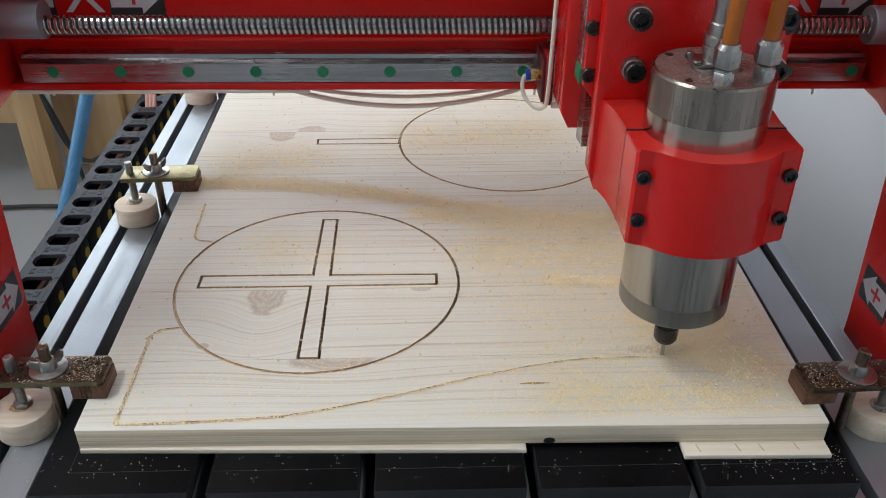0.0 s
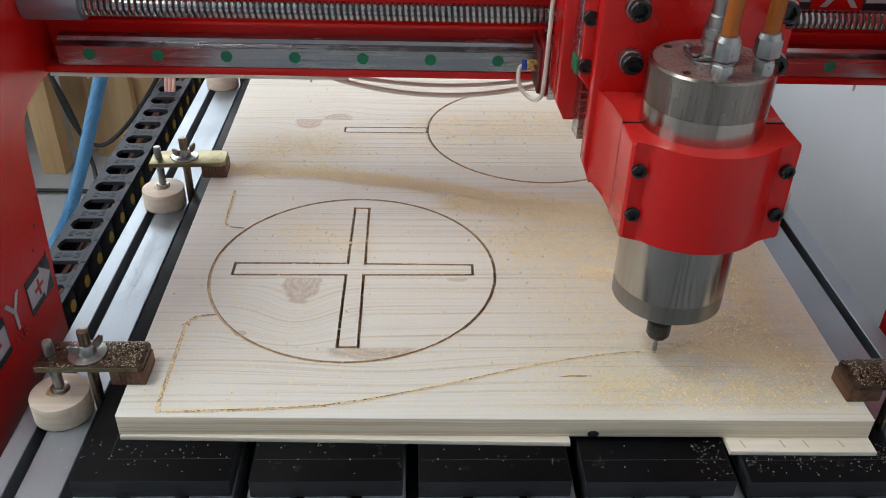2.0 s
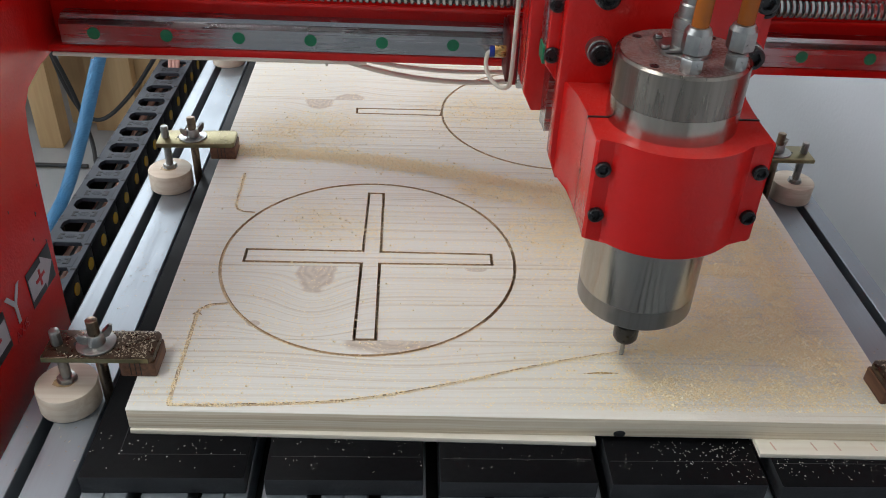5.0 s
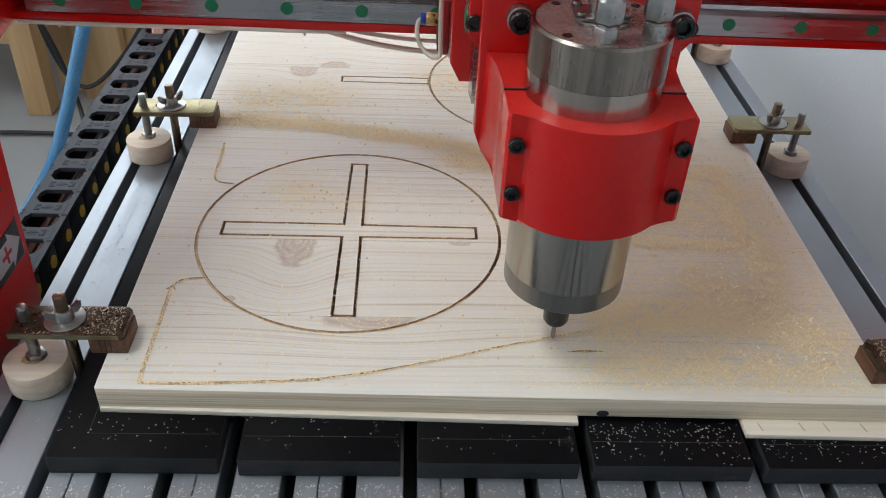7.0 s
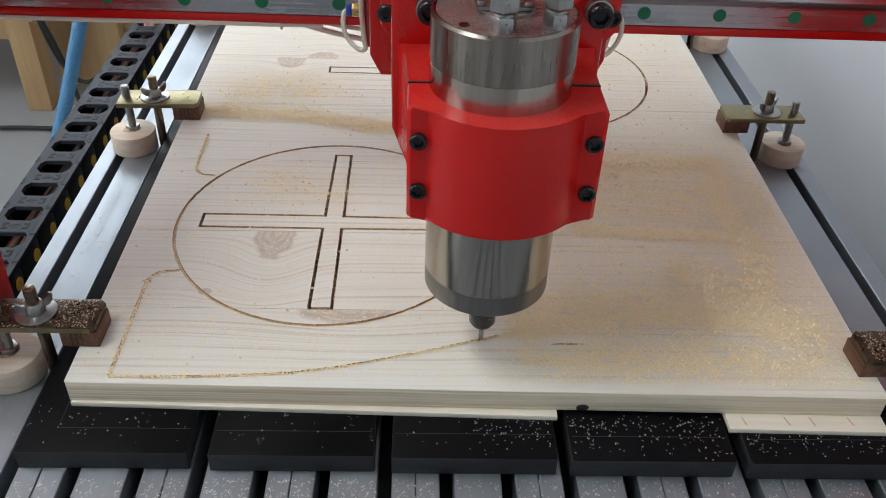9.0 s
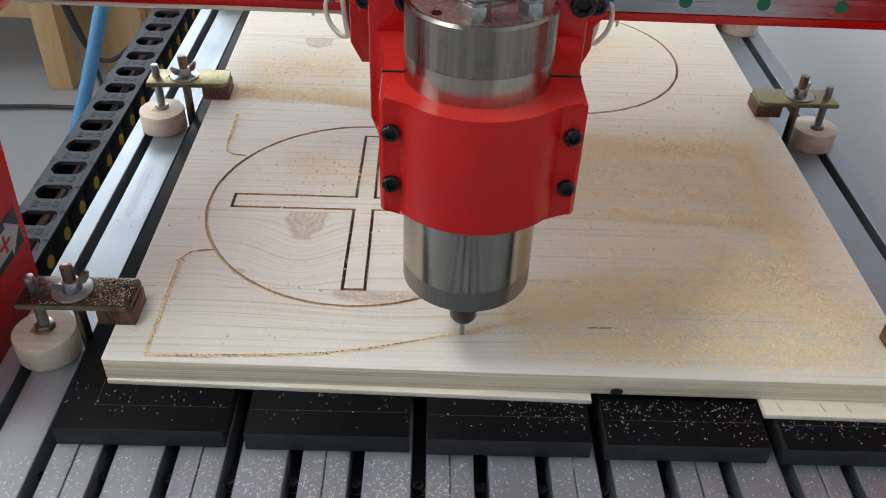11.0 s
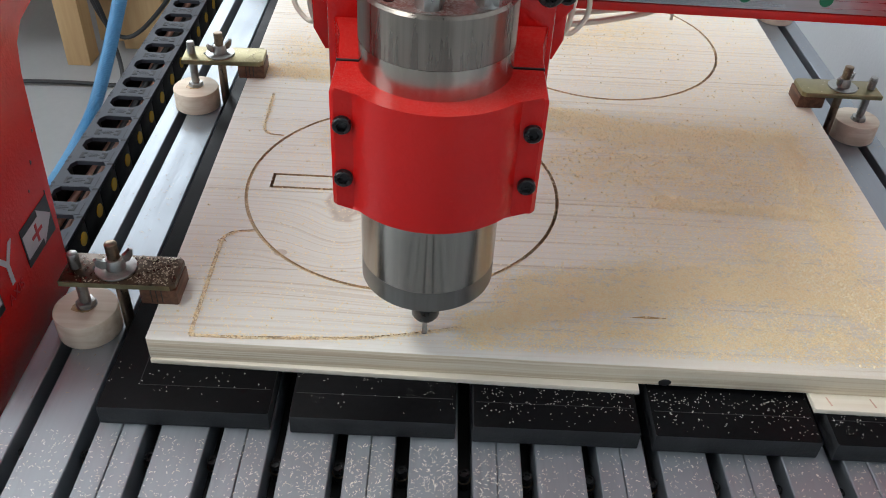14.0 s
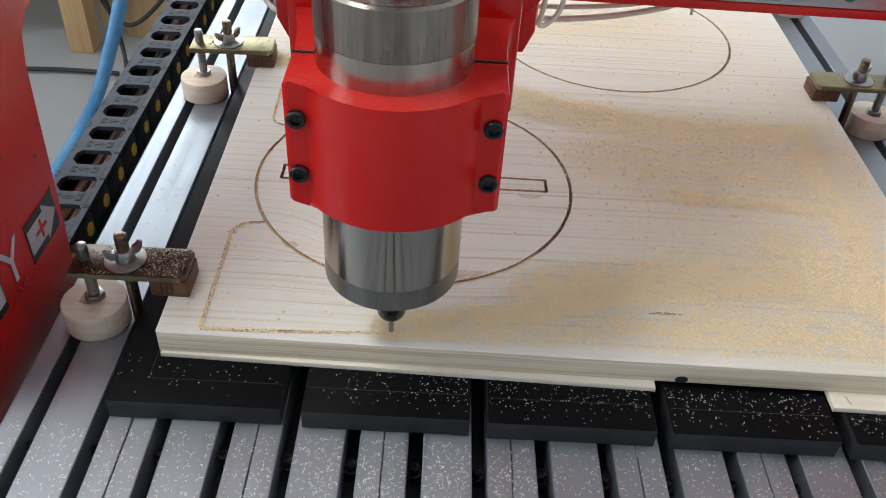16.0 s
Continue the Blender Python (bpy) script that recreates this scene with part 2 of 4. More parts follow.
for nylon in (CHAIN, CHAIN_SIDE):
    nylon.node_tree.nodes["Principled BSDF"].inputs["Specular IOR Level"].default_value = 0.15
YELLOW = plain("yellow_plastic", (0.62, 0.37, 0.015), 0.45)
GREEN = plain("green_plastic", (0.005, 0.20, 0.09), 0.42, 0.0, 0.15, 300.0)
SEAL = plain("dark_red_rubber", (0.10, 0.012, 0.012), 0.5)
BLUE = plain("blue_plastic", (0.015, 0.05, 0.35), 0.35)
HOSE = plain("blue_hose", (0.085, 0.26, 0.46), 0.45, 0.0, 0.15, 40.0)
ORANGE = Nodes("orange_tube").done((0.43, 0.125, 0.02), 0.22, 0.0, Transmission_Weight=0.2, IOR=1.35)
COPPER = plain("copper_wire", (0.45, 0.22, 0.15), 0.45)
CABLE = plain("black_cable", (0.012, 0.012, 0.013), 0.5)
TUBE = clear_tube()
DUST = sawdust()
CHIPS = speck("pine_shavings", (0.92, 0.88, 0.77), (0.86, 0.77, 0.60))
CLUMPS = speck("balled_sawdust", (0.96, 0.89, 0.69), (0.93, 0.78, 0.48), 0.9)
GRAINS = speck("sawdust_grains", (0.97, 0.88, 0.64), (0.93, 0.73, 0.39), 0.9)
TOAST = plain("cutter_toasted_pine", (0.56, 0.40, 0.24), 0.85, 0.0, 0.6, 260.0, 0.4, 0.001)
# tan of groove dust, also used to paint the lit far walls
GROOVE = plain("sawdust_and_lit_wall_tan", (0.68, 0.53, 0.34), 0.9, 0.0, 0.45, 700.0, 0.5, 0.001)
WHITE_CHIPS = speck("bleached_shavings", (0.88, 0.86, 0.80), (0.70, 0.66, 0.56))
# darker brown steel for the front clamps' bars
DARK_PLATED = plain("dark_brown_plated_steel", (0.075, 0.050, 0.032), 0.30, 0.7, 0.35, 160.0, 0.2)
SCRIBE = plain("scribed_line", (0.030, 0.030, 0.032), 0.6)
DULL_CHIPS = speck("dull_shavings", (0.62, 0.54, 0.40), (0.24, 0.17, 0.10))
BRONZED = plain("tarnished_steel", (0.27, 0.21, 0.155), 0.32, 1.0, 0.3, 300.0)
SAWN = plain("sawn_black_plastic", (0.013, 0.014, 0.016), 0.7, 0.0, 0.5, 300.0, 0.4, 0.001)
GLUE = plain("dried_glue", (0.44, 0.29, 0.14), 0.4, 0.0, 0.4, 300.0)
BEECH = wood("beech_disc", (0.62, 0.49, 0.36), (0.76, 0.66, 0.54), 12.0, 0.6)
WALNUT = wood("dark_hardwood", (0.06, 0.022, 0.010), (0.17, 0.075, 0.035), 14.0, 0.55, 1)
PLY = wood("pale_plywood", (0.76, 0.67, 0.53), (0.85, 0.78, 0.66), 8.0, 0.6)
CRATE = wood("warm_plywood", (0.48, 0.30, 0.14), (0.60, 0.41, 0.21), 3.0, 0.6, 2)
WHITE = plaster("white_plaster", (0.62, 0.64, 0.665))
CEILING = plaster("white_ceiling", (0.58, 0.58, 0.58))
CONCRETE = concrete()
STICK_BLACK = plain("black_sticker", (0.018, 0.018, 0.02), 0.35)
STICK_GREY = plain("silver_grey_sticker", (0.52, 0.50, 0.53), 0.4)
STICK_RED = plain("red_sticker", (0.50, 0.015, 0.02), 0.4)
FRAME = plain("grey_powder_coat", (0.10, 0.10, 0.11), 0.5)

# ---- mesh helpers ----


def link(name, bm, mat, parent=None, label="", smooth=True):
    me = bpy.data.meshes.new(name)
    bmesh.ops.recalc_face_normals(bm, faces=bm.faces)
    bm.to_mesh(me)
    bm.free()
    me.materials.append(mat)
    if smooth:
        me.shade_smooth()
        me.set_sharp_from_angle(angle=radians(35))
    ob = new(name, me)
    if parent:
        ob.parent = parent
    if label:
        ob["label"] = label
    return ob


def part(name, bm, mat, parent, label=""):
    return link(name, bm, mat, parent, label)


def thing(name, label, category, m=None, group="", kind=""):
    ob = tagged(new(name), label, category, group, kind)
    ob.empty_display_size = 0.02
    if m is not None:
        ob.matrix_world = m
    return ob


def box(lo, hi, bevel=0.0, bm=None, seg=2):
    bm = bm or bmesh.new()
    c = [(a + b) / 2 for a, b in zip(lo, hi)]
    s = [abs(b - a) for a, b in zip(lo, hi)]
    made = bmesh.ops.create_cube(bm, size=1.0, matrix=Matrix.LocRotScale(c, None, s))
    if bevel:
        edges = list({e for v in made["verts"] for e in v.link_edges})
        bmesh.ops.bevel(bm, geom=edges, offset=bevel, segments=seg, affect="EDGES", profile=0.5)
    return bm


def rod(p, q, r, seg=24, bm=None, r2=None, bevel=0.0):
    bm = bm or bmesh.new()
    p, q = Vector(p), Vector(q)
    m = Matrix.Translation((p + q) / 2) @ (q - p).to_track_quat("Z", "Y").to_matrix().to_4x4()
    made = bmesh.ops.create_cone(bm, cap_ends=True, segments=seg, radius1=r, radius2=r if r2 is None else r2, depth=(q - p).length, matrix=m)
    if bevel:
        ends = [e for e in {e for v in made["verts"] for e in v.link_edges} if any(len(f.verts) > 4 for f in e.link_faces)]
        bmesh.ops.bevel(bm, geom=ends, offset=bevel, segments=2, affect="EDGES", profile=0.5)
    return bm


def prism(outline, lo, hi, axis=2, bevel=0.0, bm=None):
    """A flat outline pushed along an axis: the outline's two numbers are the other two axes in order."""
    bm = bm or bmesh.new()
    order = [i for i in range(3) if i != axis]

    def at(p, h):
        v = [0.0, 0.0, 0.0]
        v[order[0]], v[order[1]], v[axis] = p[0], p[1], h
        return bm.verts.new(v)
    a, b = [at(p, lo) for p in outline], [at(p, hi) for p in outline]
    n = len(outline)
    faces = [bm.faces.new(a), bm.faces.new(b)]
    faces += [bm.faces.new((a[i], a[(i + 1) % n], b[(i + 1) % n], b[i])) for i in range(n)]
    if bevel:
        edges = list({e for f in faces[:2] for e in f.edges})
        bmesh.ops.bevel(bm, geom=edges, offset=bevel, segments=2, affect="EDGES", profile=0.5)
    return bm


def sweep(points, r, seg=10, bm=None, ribs=0.0, steps=1):
    """A round tube along points, with ribs of that height on every other ring."""
    bm = bm or bmesh.new()
    pts = [Vector(p) for p in points]
    if steps > 1:
        out = []
        for i in range(len(pts) - 1):
            a, b, c, d = pts[max(i - 1, 0)], pts[i], pts[i + 1], pts[min(i + 2, len(pts) - 1)]
            for k in range(steps):
                s = k / steps
                out.append(0.5 * (2 * b + (c - a) * s + (2 * a - 5 * b + 4 * c - d) * s * s + (3 * b - a - 3 * c + d) * s ** 3))
        pts = out + [pts[-1]]
    up, rings = Vector((0.13, 0.21, 0.97)), []
    for i, p in enumerate(pts):
        way = (pts[min(i + 1, len(pts) - 1)] - pts[max(i - 1, 0)]).normalized()
        u = way.cross(up).normalized()
        w = u.cross(way)
        up = w
        rr = r + (ribs if i % 2 else 0.0)
        rings.append([bm.verts.new(p + rr * (math.cos(a) * u + math.sin(a) * w)) for a in (2 * math.pi * k / seg for k in range(seg))])
    for a, b in zip(rings, rings[1:]):
        for k in range(seg):
            bm.faces.new((a[k], a[(k + 1) % seg], b[(k + 1) % seg], b[k]))
    bm.faces.new(rings[0]), bm.faces.new(rings[-1])
    return bm


def band(points, width, lo, hi, closed):
    """A ribbon of that width along flat points, mitred at its corners, from height lo to hi."""
    pts, n = [Vector(p) for p in points], len(points)
    left, right = [], []
    for i, p in enumerate(pts):
        a = pts[i - 1] if closed or i else None
        b = pts[(i + 1) % n] if closed or i < n - 1 else None
        d1 = (p - a).normalized() if a is not None else (b - p).normalized()
        d2 = (b - p).normalized() if b is not None else d1
        n1, n2 = Vector((-d1.y, d1.x)), Vector((-d2.y, d2.x))
        m = (n1 + n2).normalized()
        off = m * (width / 2 / max(0.35, m.dot(n1)))
        left.append(p + off), right.append(p - off)
    bm = bmesh.new()
    cols = [[bm.verts.new((q.x, q.y, h)) for q, h in ((l, lo), (r, lo), (r, hi), (l, hi))] for l, r in zip(left, right)]
    for i in range(n if closed else n - 1):
        a, b = cols[i], cols[(i + 1) % n]
        for k in range(4):
            bm.faces.new((a[k], a[(k + 1) % 4], b[(k + 1) % 4], b[k]))
    if not closed:
        bm.faces.new(cols[0]), bm.faces.new(cols[-1])
    bmesh.ops.recalc_face_normals(bm, faces=bm.faces)
    return bm


def turned(profile, seg=64):
    """A body of revolution about z from radius and height pairs."""
    bm = bmesh.new()
    rings = [[bm.verts.new((r * math.cos(2 * math.pi * k / seg), r * math.sin(2 * math.pi * k / seg), z)) for k in range(seg)] for r, z in profile]
    for a, b in zip(rings, rings[1:]):
        for k in range(seg):
            bm.faces.new((a[k], a[(k + 1) % seg], b[(k + 1) % seg], b[k]))
    bm.faces.new(rings[0]), bm.faces.new(rings[-1])
    return bm


def hoop(outer, inner, lo, hi):
    """A flat plate with a hole; both outlines have as many corners."""
    bm, n = bmesh.new(), len(outer)
    o, i, p, q = ([bm.verts.new((*c, h)) for c in line] for line, h in ((outer, lo), (inner, lo), (outer, hi), (inner, hi)))
    for k in range(n):
        j = (k + 1) % n
        for a, b in ((o, p), (p, q), (q, i), (i, o)):
            bm.faces.new((a[k], a[j], b[j], b[k]))
    return bm


def hexagon(r, turn=0.0):
    return [(r * math.cos(radians(60 * k + turn)), r * math.sin(radians(60 * k + turn))) for k in range(6)]


def cap_screw(m, r, h, parent, name="socket_screw"):
    """A socket head screw with a hexagonal socket; its head points along the local z of m."""
    bm, n = bmesh.new(), 24
    turns = [2 * math.pi * k / n for k in range(n)]

    def ring(f, z):
        return [bm.verts.new((f(a) * math.cos(a), f(a) * math.sin(a), z)) for a in turns]

    def hexed(a):
        return 0.52 * r / math.cos((a % (math.pi / 3)) - math.pi / 6)
    rings = [ring(lambda a: r, 0.0), ring(lambda a: r, h - r * 0.14), ring(lambda a: r * 0.88, h), ring(lambda a: hexed(a) * 1.08, h), ring(hexed, h - r * 0.08), ring(hexed, h * 0.36)]
    for p, q in zip(rings, rings[1:]):
        for k in range(n):
            bm.faces.new((p[k], p[(k + 1) % n], q[(k + 1) % n], q[k]))
    bm.faces.new(rings[-1]), bm.faces.new(rings[0])
    bm.transform(m)
    return part(name, bm, OXIDE, parent)


def lettering(text, size, m, mat, parent, name="lettering"):
    curve = bpy.data.curves.new(name, "FONT")
    curve.body, curve.size, curve.extrude, curve.align_x, curve.align_y = text, size, 0.0002, "CENTER", "CENTER"
    tmp = new("lettering_source", curve)
    me = bpy.data.meshes.new_from_object(tmp.evaluated_get(bpy.context.evaluated_depsgraph_get()))
    bpy.data.objects.remove(tmp)
    me.transform(m)
    me.materials.clear()
    me.materials.append(mat)
    ob = new(name, me)
    ob.parent = parent
    return ob


# ---- room ----
def room():
    x0, x1, y0, y1 = -3.0, 0.78, -3.0, 3.0
    w = 0.15

    def wall(name, bm, label):
        return tagged(link(name, bm, WHITE), label, "wall", kind="structure")

    def with_window(name, axis, at, lo, hi, wlo, whi, label):
        bm = bmesh.new()
        for a, b, z0, z1 in ((lo, wlo, FLOOR, CEIL), (whi, hi, FLOOR, CEIL), (wlo, whi, FLOOR, 0.55), (wlo, whi, 2.15, CEIL)):
            if axis == 1:
                box((a, min(at), z0), (b, max(at), z1), bm=bm)
            else:
                box((min(at), a, z0), (max(at), b, z1), bm=bm)
        return wall(name, bm, label)

    tagged(link("floor", box((x0 - w, y0 - w, FLOOR - 0.1), (x1 + w, y1 + w, FLOOR)), CONCRETE), "smooth grey painted concrete workshop floor", "floor", kind="structure")
    tagged(link("ceiling", box((x0 - w, y0 - w, CEIL), (x1 + w, y1 + w, CEIL + 0.1)), CEILING), "plain white workshop ceiling", "ceiling", kind="structure")
    wall("wall_east", box((x1, y0 - w, FLOOR), (x1 + w, y1 + w, CEIL)), "white plastered wall close beside the machine")
    with_window("wall_north", 1, (y1, y1 + w), x0, x1, -2.3, 0.1, "white plastered wall with a wide window")
    # this window is assumed and unseen; it houses the weak fill lamp
    with_window("wall_south", 1, (y0, y0 - w), x0, x1, -2.3, 0.1, "white plastered wall with a wide window")
    with_window("wall_west", 0, (x0, x0 - w), y0 - w, y1 + w, -1.7, 0.9, "white plastered wall with a wide window")


room()

def added_ceiling_light():
    # assumed fixture that houses the added overhead lamp
    t = thing("added_ceiling_light", "unseen flat white ceiling light with a glowing diffuser, added to brighten the board", "ceiling light")
    x, y = LIGHT
    bm = bmesh.new()
    for lo, hi in (((x - 0.32, y - 0.62), (x - 0.29, y + 0.62)), ((x + 0.29, y - 0.62), (x + 0.32, y + 0.62)), ((x - 0.29, y - 0.62), (x + 0.29, y - 0.59)), ((x - 0.29, y + 0.59), (x + 0.29, y + 0.62))):
        box((*lo, CEIL - 0.07), (*hi, CEIL), 0.002, bm)
    part("frame", bm, FRAME, t)
    n = Nodes("glowing_diffuser")
    n.done((0.9, 0.9, 0.88), 0.6, 0.0, Emission_Color=(1.0, 0.98, 0.95), Emission_Strength=6.0)
    part("diffuser", box((x - 0.29, y - 0.59, CEIL - 0.06), (x + 0.29, y + 0.59, CEIL - 0.05)), n.mat, t)


added_ceiling_light()

# ---- machine bed ----
TURN = pose(0, 0, 0)
Y0, Y1 = -0.46, 0.86


def bed():
    t = thing("slotted_table", "bare aluminium slotted machine table strewn with shavings", "machine table", TURN)
    # plate coloured near-black for the dirt and shade down in the slots
    part("base_plate", box((-0.139, Y0, -0.085), (0.575, Y1, -0.062)), DARK, t, "plate below the slots, dark with dirt and coloured-in shade")
    edges = [-0.1395] + [-0.0012 + 0.0396 * k for k in range(-3, 15)] + [0.5755]
    g = 0.0046
    for i, (a, b) in enumerate(zip(edges, edges[1:])):
        lo, hi = a + (g if i else 0), b - (g if i < len(edges) - 2 else 0)
        cuts = [(lo, hi)] if i % 2 else [(lo, (lo + hi) / 2 - 0.0003), ((lo + hi) / 2 + 0.0003, hi)]
        if i in (0, len(edges) - 2):
            cuts = [(lo, hi)]
        for c, d in cuts:
            part("slat", box((c, Y0, BED - 0.0245), (d, Y1, BED), 0.0006, seg=1), ALU, t)
    for i, x in enumerate(edges[1:-1]):
        y = -0.2325 - 0.011 * (x - 0.05)
        bolt = part("slot_bolt", turned([(0.0001, -0.0485), (0.0018, -0.0485), (0.0020, -0.0470), (0.0034, -0.0470), (0.0037, -0.0480), (0.0037, -0.062), (0.0001, -0.062)], 20), OXIDE, t, "black bolt head down in the slot")
        bolt.matrix_basis = pose(x, y, 0)
        part("washer", rod((0, 0, -0.0540), (0, 0, -0.0530), 0.0044, 20), BRONZED, bolt)
    f = thing("machine_frame", "dark grey steel frame that carries the table", "machine frame", TURN)
    for x in (-0.105, 0.54):
        part("side_beam", box((x - 0.03, Y0 + 0.02, -0.145), (x + 0.03, Y1 - 0.02, -0.085), 0.003), FRAME, f)
        for y in (Y0 + 0.07, Y1 - 0.07):
            part("leg", box((x - 0.03, y - 0.03, FLOOR), (x + 0.03, y + 0.03, -0.145), 0.003), FRAME, f)
    for y in (Y0 + 0.07, Y1 - 0.07):
        part("cross_beam", box((-0.1, y - 0.025, -0.14), (0.52, y + 0.025, -0.09), 0.003), FRAME, f)


bed()


def pads():
    spans = [(-0.0755, 0.0325), (0.0455, 0.1505), (0.1615, 0.2675), (0.2765, 0.3825), (0.3915, 0.5015)]
    first = None
    for i, (a, b) in enumerate(spans):
        y = -0.2155 - 0.011 * ((a + b) / 2 - 0.05)
        t = thing("spoil_strip", "black plastic strip lying on the table under the board", "support strip", TURN, "black strips under the board")
        strip = part("strip", box((a, y, BED), (b, 0.74, PAD), 0.0009), BLACK, t)
        strip.data.materials.append(SAWN)
        for f in strip.data.polygons:
            f.material_index = 1 if abs(f.normal.z) < 0.9 else 0
        if i == 0:
            part("scribed_line", box((a + 0.0215, y + 0.020, PAD), (a + 0.0218, 0.73, PAD + 0.0002)), SCRIBE, t)
        part("scribed_line", box((a + (0.0215 if i == 0 else 0.002), y + 0.0200, PAD), (b - 0.002, y + 0.0203, PAD + 0.0002)), SCRIBE, t)


pads()

# ---- the board ----
LEFT, RIGHT, FRONT, BACK = -0.0520, 0.489, -0.1785, 0.74
THICK = 0.0175
JOINTS = [-0.1005, -0.0055, 0.105, 0.215, 0.325, 0.43, 0.535, 0.64]
KNOTS = [(0.126, -0.102, 0.038, 0.015), (0.062, -0.008, 0.018, 0.036), (0.196, -0.007, 0.010, 0.004), (0.034, 0.322, 0.017, 0.024),
         (0.068, 0.326, 0.018, 0.018), (0.374, -0.097, 0.014, 0.008), (0.4545, -0.142, 0.007, 0.004), (0.356, -0.019, 0.0035, 0.002),
         (0.355, 0.072, 0.004, 0.003), (0.02, -0.082, 0.005, 0.004)]


def arc(cx, cy, r, a, b, n):
    return [(cx + r * math.cos(radians(a + (b - a) * k / n)), cy + r * math.sin(radians(a + (b - a) * k / n))) for k in range(n + 1)]


def smooth_path(points, per=8):
    pts, out = [Vector(p) for p in points], []
    for i in range(len(pts) - 1):
        a, b, c, d = pts[max(i - 1, 0)], pts[i], pts[i + 1], pts[min(i + 2, len(pts) - 1)]
        for k in range(per):
            s = k / per
            out.append(0.5 * (2 * b + (c - a) * s + (2 * a - 5 * b + 4 * c - d) * s * s + (3 * b - a - 3 * c + d) * s ** 3))
    return [tuple(p) for p in out + [pts[-1]]]


CURVE = smooth_path([(-0.0245, -0.1695), (0.014, -0.1695), (0.07, -0.1668), (0.0985, -0.1638), (0.134, -0.1565), (0.184, -0.1425), (0.241, -0.1248), (0.30, -0.1105), (0.345, -0.1058), (0.3857, -0.1062)])
FLANK = [(-0.0245, -0.1695), (-0.0252, -0.072)] + arc(-0.0122, -0.072, 0.013, 180, 95, 6) + [(-0.0035, -0.0578)]
FLANK_BACK = [(-0.0245, 0.15), (-0.0228, 0.092)] + arc(-0.0105, 0.090, 0.012, 180, 265, 6) + [(-0.003, 0.0772)]
PLUS = [(-0.001, 0.0), (0.0985, -0.0005), (0.0980, -0.0995), (0.1145, -0.0995), (0.1140, -0.0005), (0.2105, 0.0), (0.2105, 0.0155),
        (0.1145, 0.0170), (0.1140, 0.1152), (0.1000, 0.1155), (0.0990, 0.0175), (-0.001, 0.0180)]
BAR = [(0.078, 0.2905), (0.1735, 0.2895), (0.1735, 0.3035), (0.078, 0.3035)]


def cutters():
    made = []
    for pts, w, depth, closed in ((arc(0.105, 0.0075, 0.1252, 0, 360, 96)[:-1], 0.0027, 0.0150, True), (arc(0.2995, 0.295, 0.1250, 0, 360, 96)[:-1], 0.0027, 0.0150, True),
                                  (PLUS, 0.0026, 0.0165, True), (BAR, 0.0024, 0.0150, True), (CURVE, 0.0028, 0.0045, False), (FLANK, 0.0028, 0.0035, False), (FLANK_BACK, 0.0022, 0.0025, False)):
        ob = link("cutter", band(pts, w, -depth, 0.004, closed), TOAST, smooth=False)
        ys = [p[1] for p in pts]
        made.append((ob, min(ys) - 0.004, max(ys) + 0.004))
    return made


def skew(x):
    return -0.0150 * (x - 0.2)


def board():
    t = thing("pine_board", "pale glued pine board with routed circles and a cross", "wooden board")
    tools = cutters()
    lines = [FRONT] + JOINTS + [BACK]
    for i, (a, b) in enumerate(zip(lines, lines[1:])):
        lo, hi = a + (0.0003 if i else 0), b
        fl, fr = (skew(LEFT), skew(RIGHT)) if i == 0 else (0, 0)
        edge = 0.0008 if i == 0 else 0.0
        def side_x(x, y):
            return x + (0.0045 if x > 0 else -0.0045) * (y - FRONT) / 0.6
        bm = prism([(side_x(LEFT, lo), lo + fl), (side_x(RIGHT, lo), lo + fr), (side_x(RIGHT, hi), hi), (side_x(LEFT, hi), hi)], -THICK, 0.0)
        if edge:
            front = [e for e in bm.edges if all(abs(v.co.y - (FRONT + skew(v.co.x))) < 1e-4 for v in e.verts)]
            bmesh.ops.bevel(bm, geom=front, offset=edge, segments=2, affect="EDGES", profile=0.5)
        near = [k for k in KNOTS if a <= k[1] <= b]
        ob = part("plank", bm, pine("pine_plank", near, i + 1), t)
        for c, y0, y1 in tools:
            if y1 > lo and y0 < hi:
                mod = ob.modifiers.new("cut", "BOOLEAN")
                mod.operation, mod.solver, mod.object = "DIFFERENCE", "EXACT", c
                mod.material_mode = "TRANSFER"
        if ob.modifiers:
            me = bpy.data.meshes.new_from_object(ob.evaluated_get(bpy.context.evaluated_depsgraph_get()))
            ob.modifiers.clear()
            ob.data = me
    for c, *_ in tools:
        bpy.data.objects.remove(c)
    return t


board()


def packing():
    t = thing("plywood_sheet", "thin pale plywood packing sheet under the board", "plywood sheet", group="packing under the board")
    part("sheet", prism([(-0.0512, -0.1762), (0.2705, -0.1852), (0.2705, 0.7), (-0.0535, 0.7)], PAD, -THICK, 2, 0.0004), PLY, t)
    t = thing("plywood_sheet", "thin pale plywood packing offcut with red pencil marks", "plywood sheet", group="packing under the board")
    s = part("sheet", prism([(0.3835, -0.1945), (0.4895, -0.1965), (0.490, 0.7), (0.383, 0.7)], PAD, -THICK, 2, 0.0004), PLY, t)
    for x in (0.395, 0.424, 0.441, 0.467):
        part("pencil_mark", prism([(x, -0.191), (x + 0.0012, -0.1913), (x - 0.0006, -0.184), (x - 0.0016, -0.184)], -THICK, -THICK + 0.0002), plain("red_pencil", (0.68, 0.44, 0.34), 0.8), t)


packing()


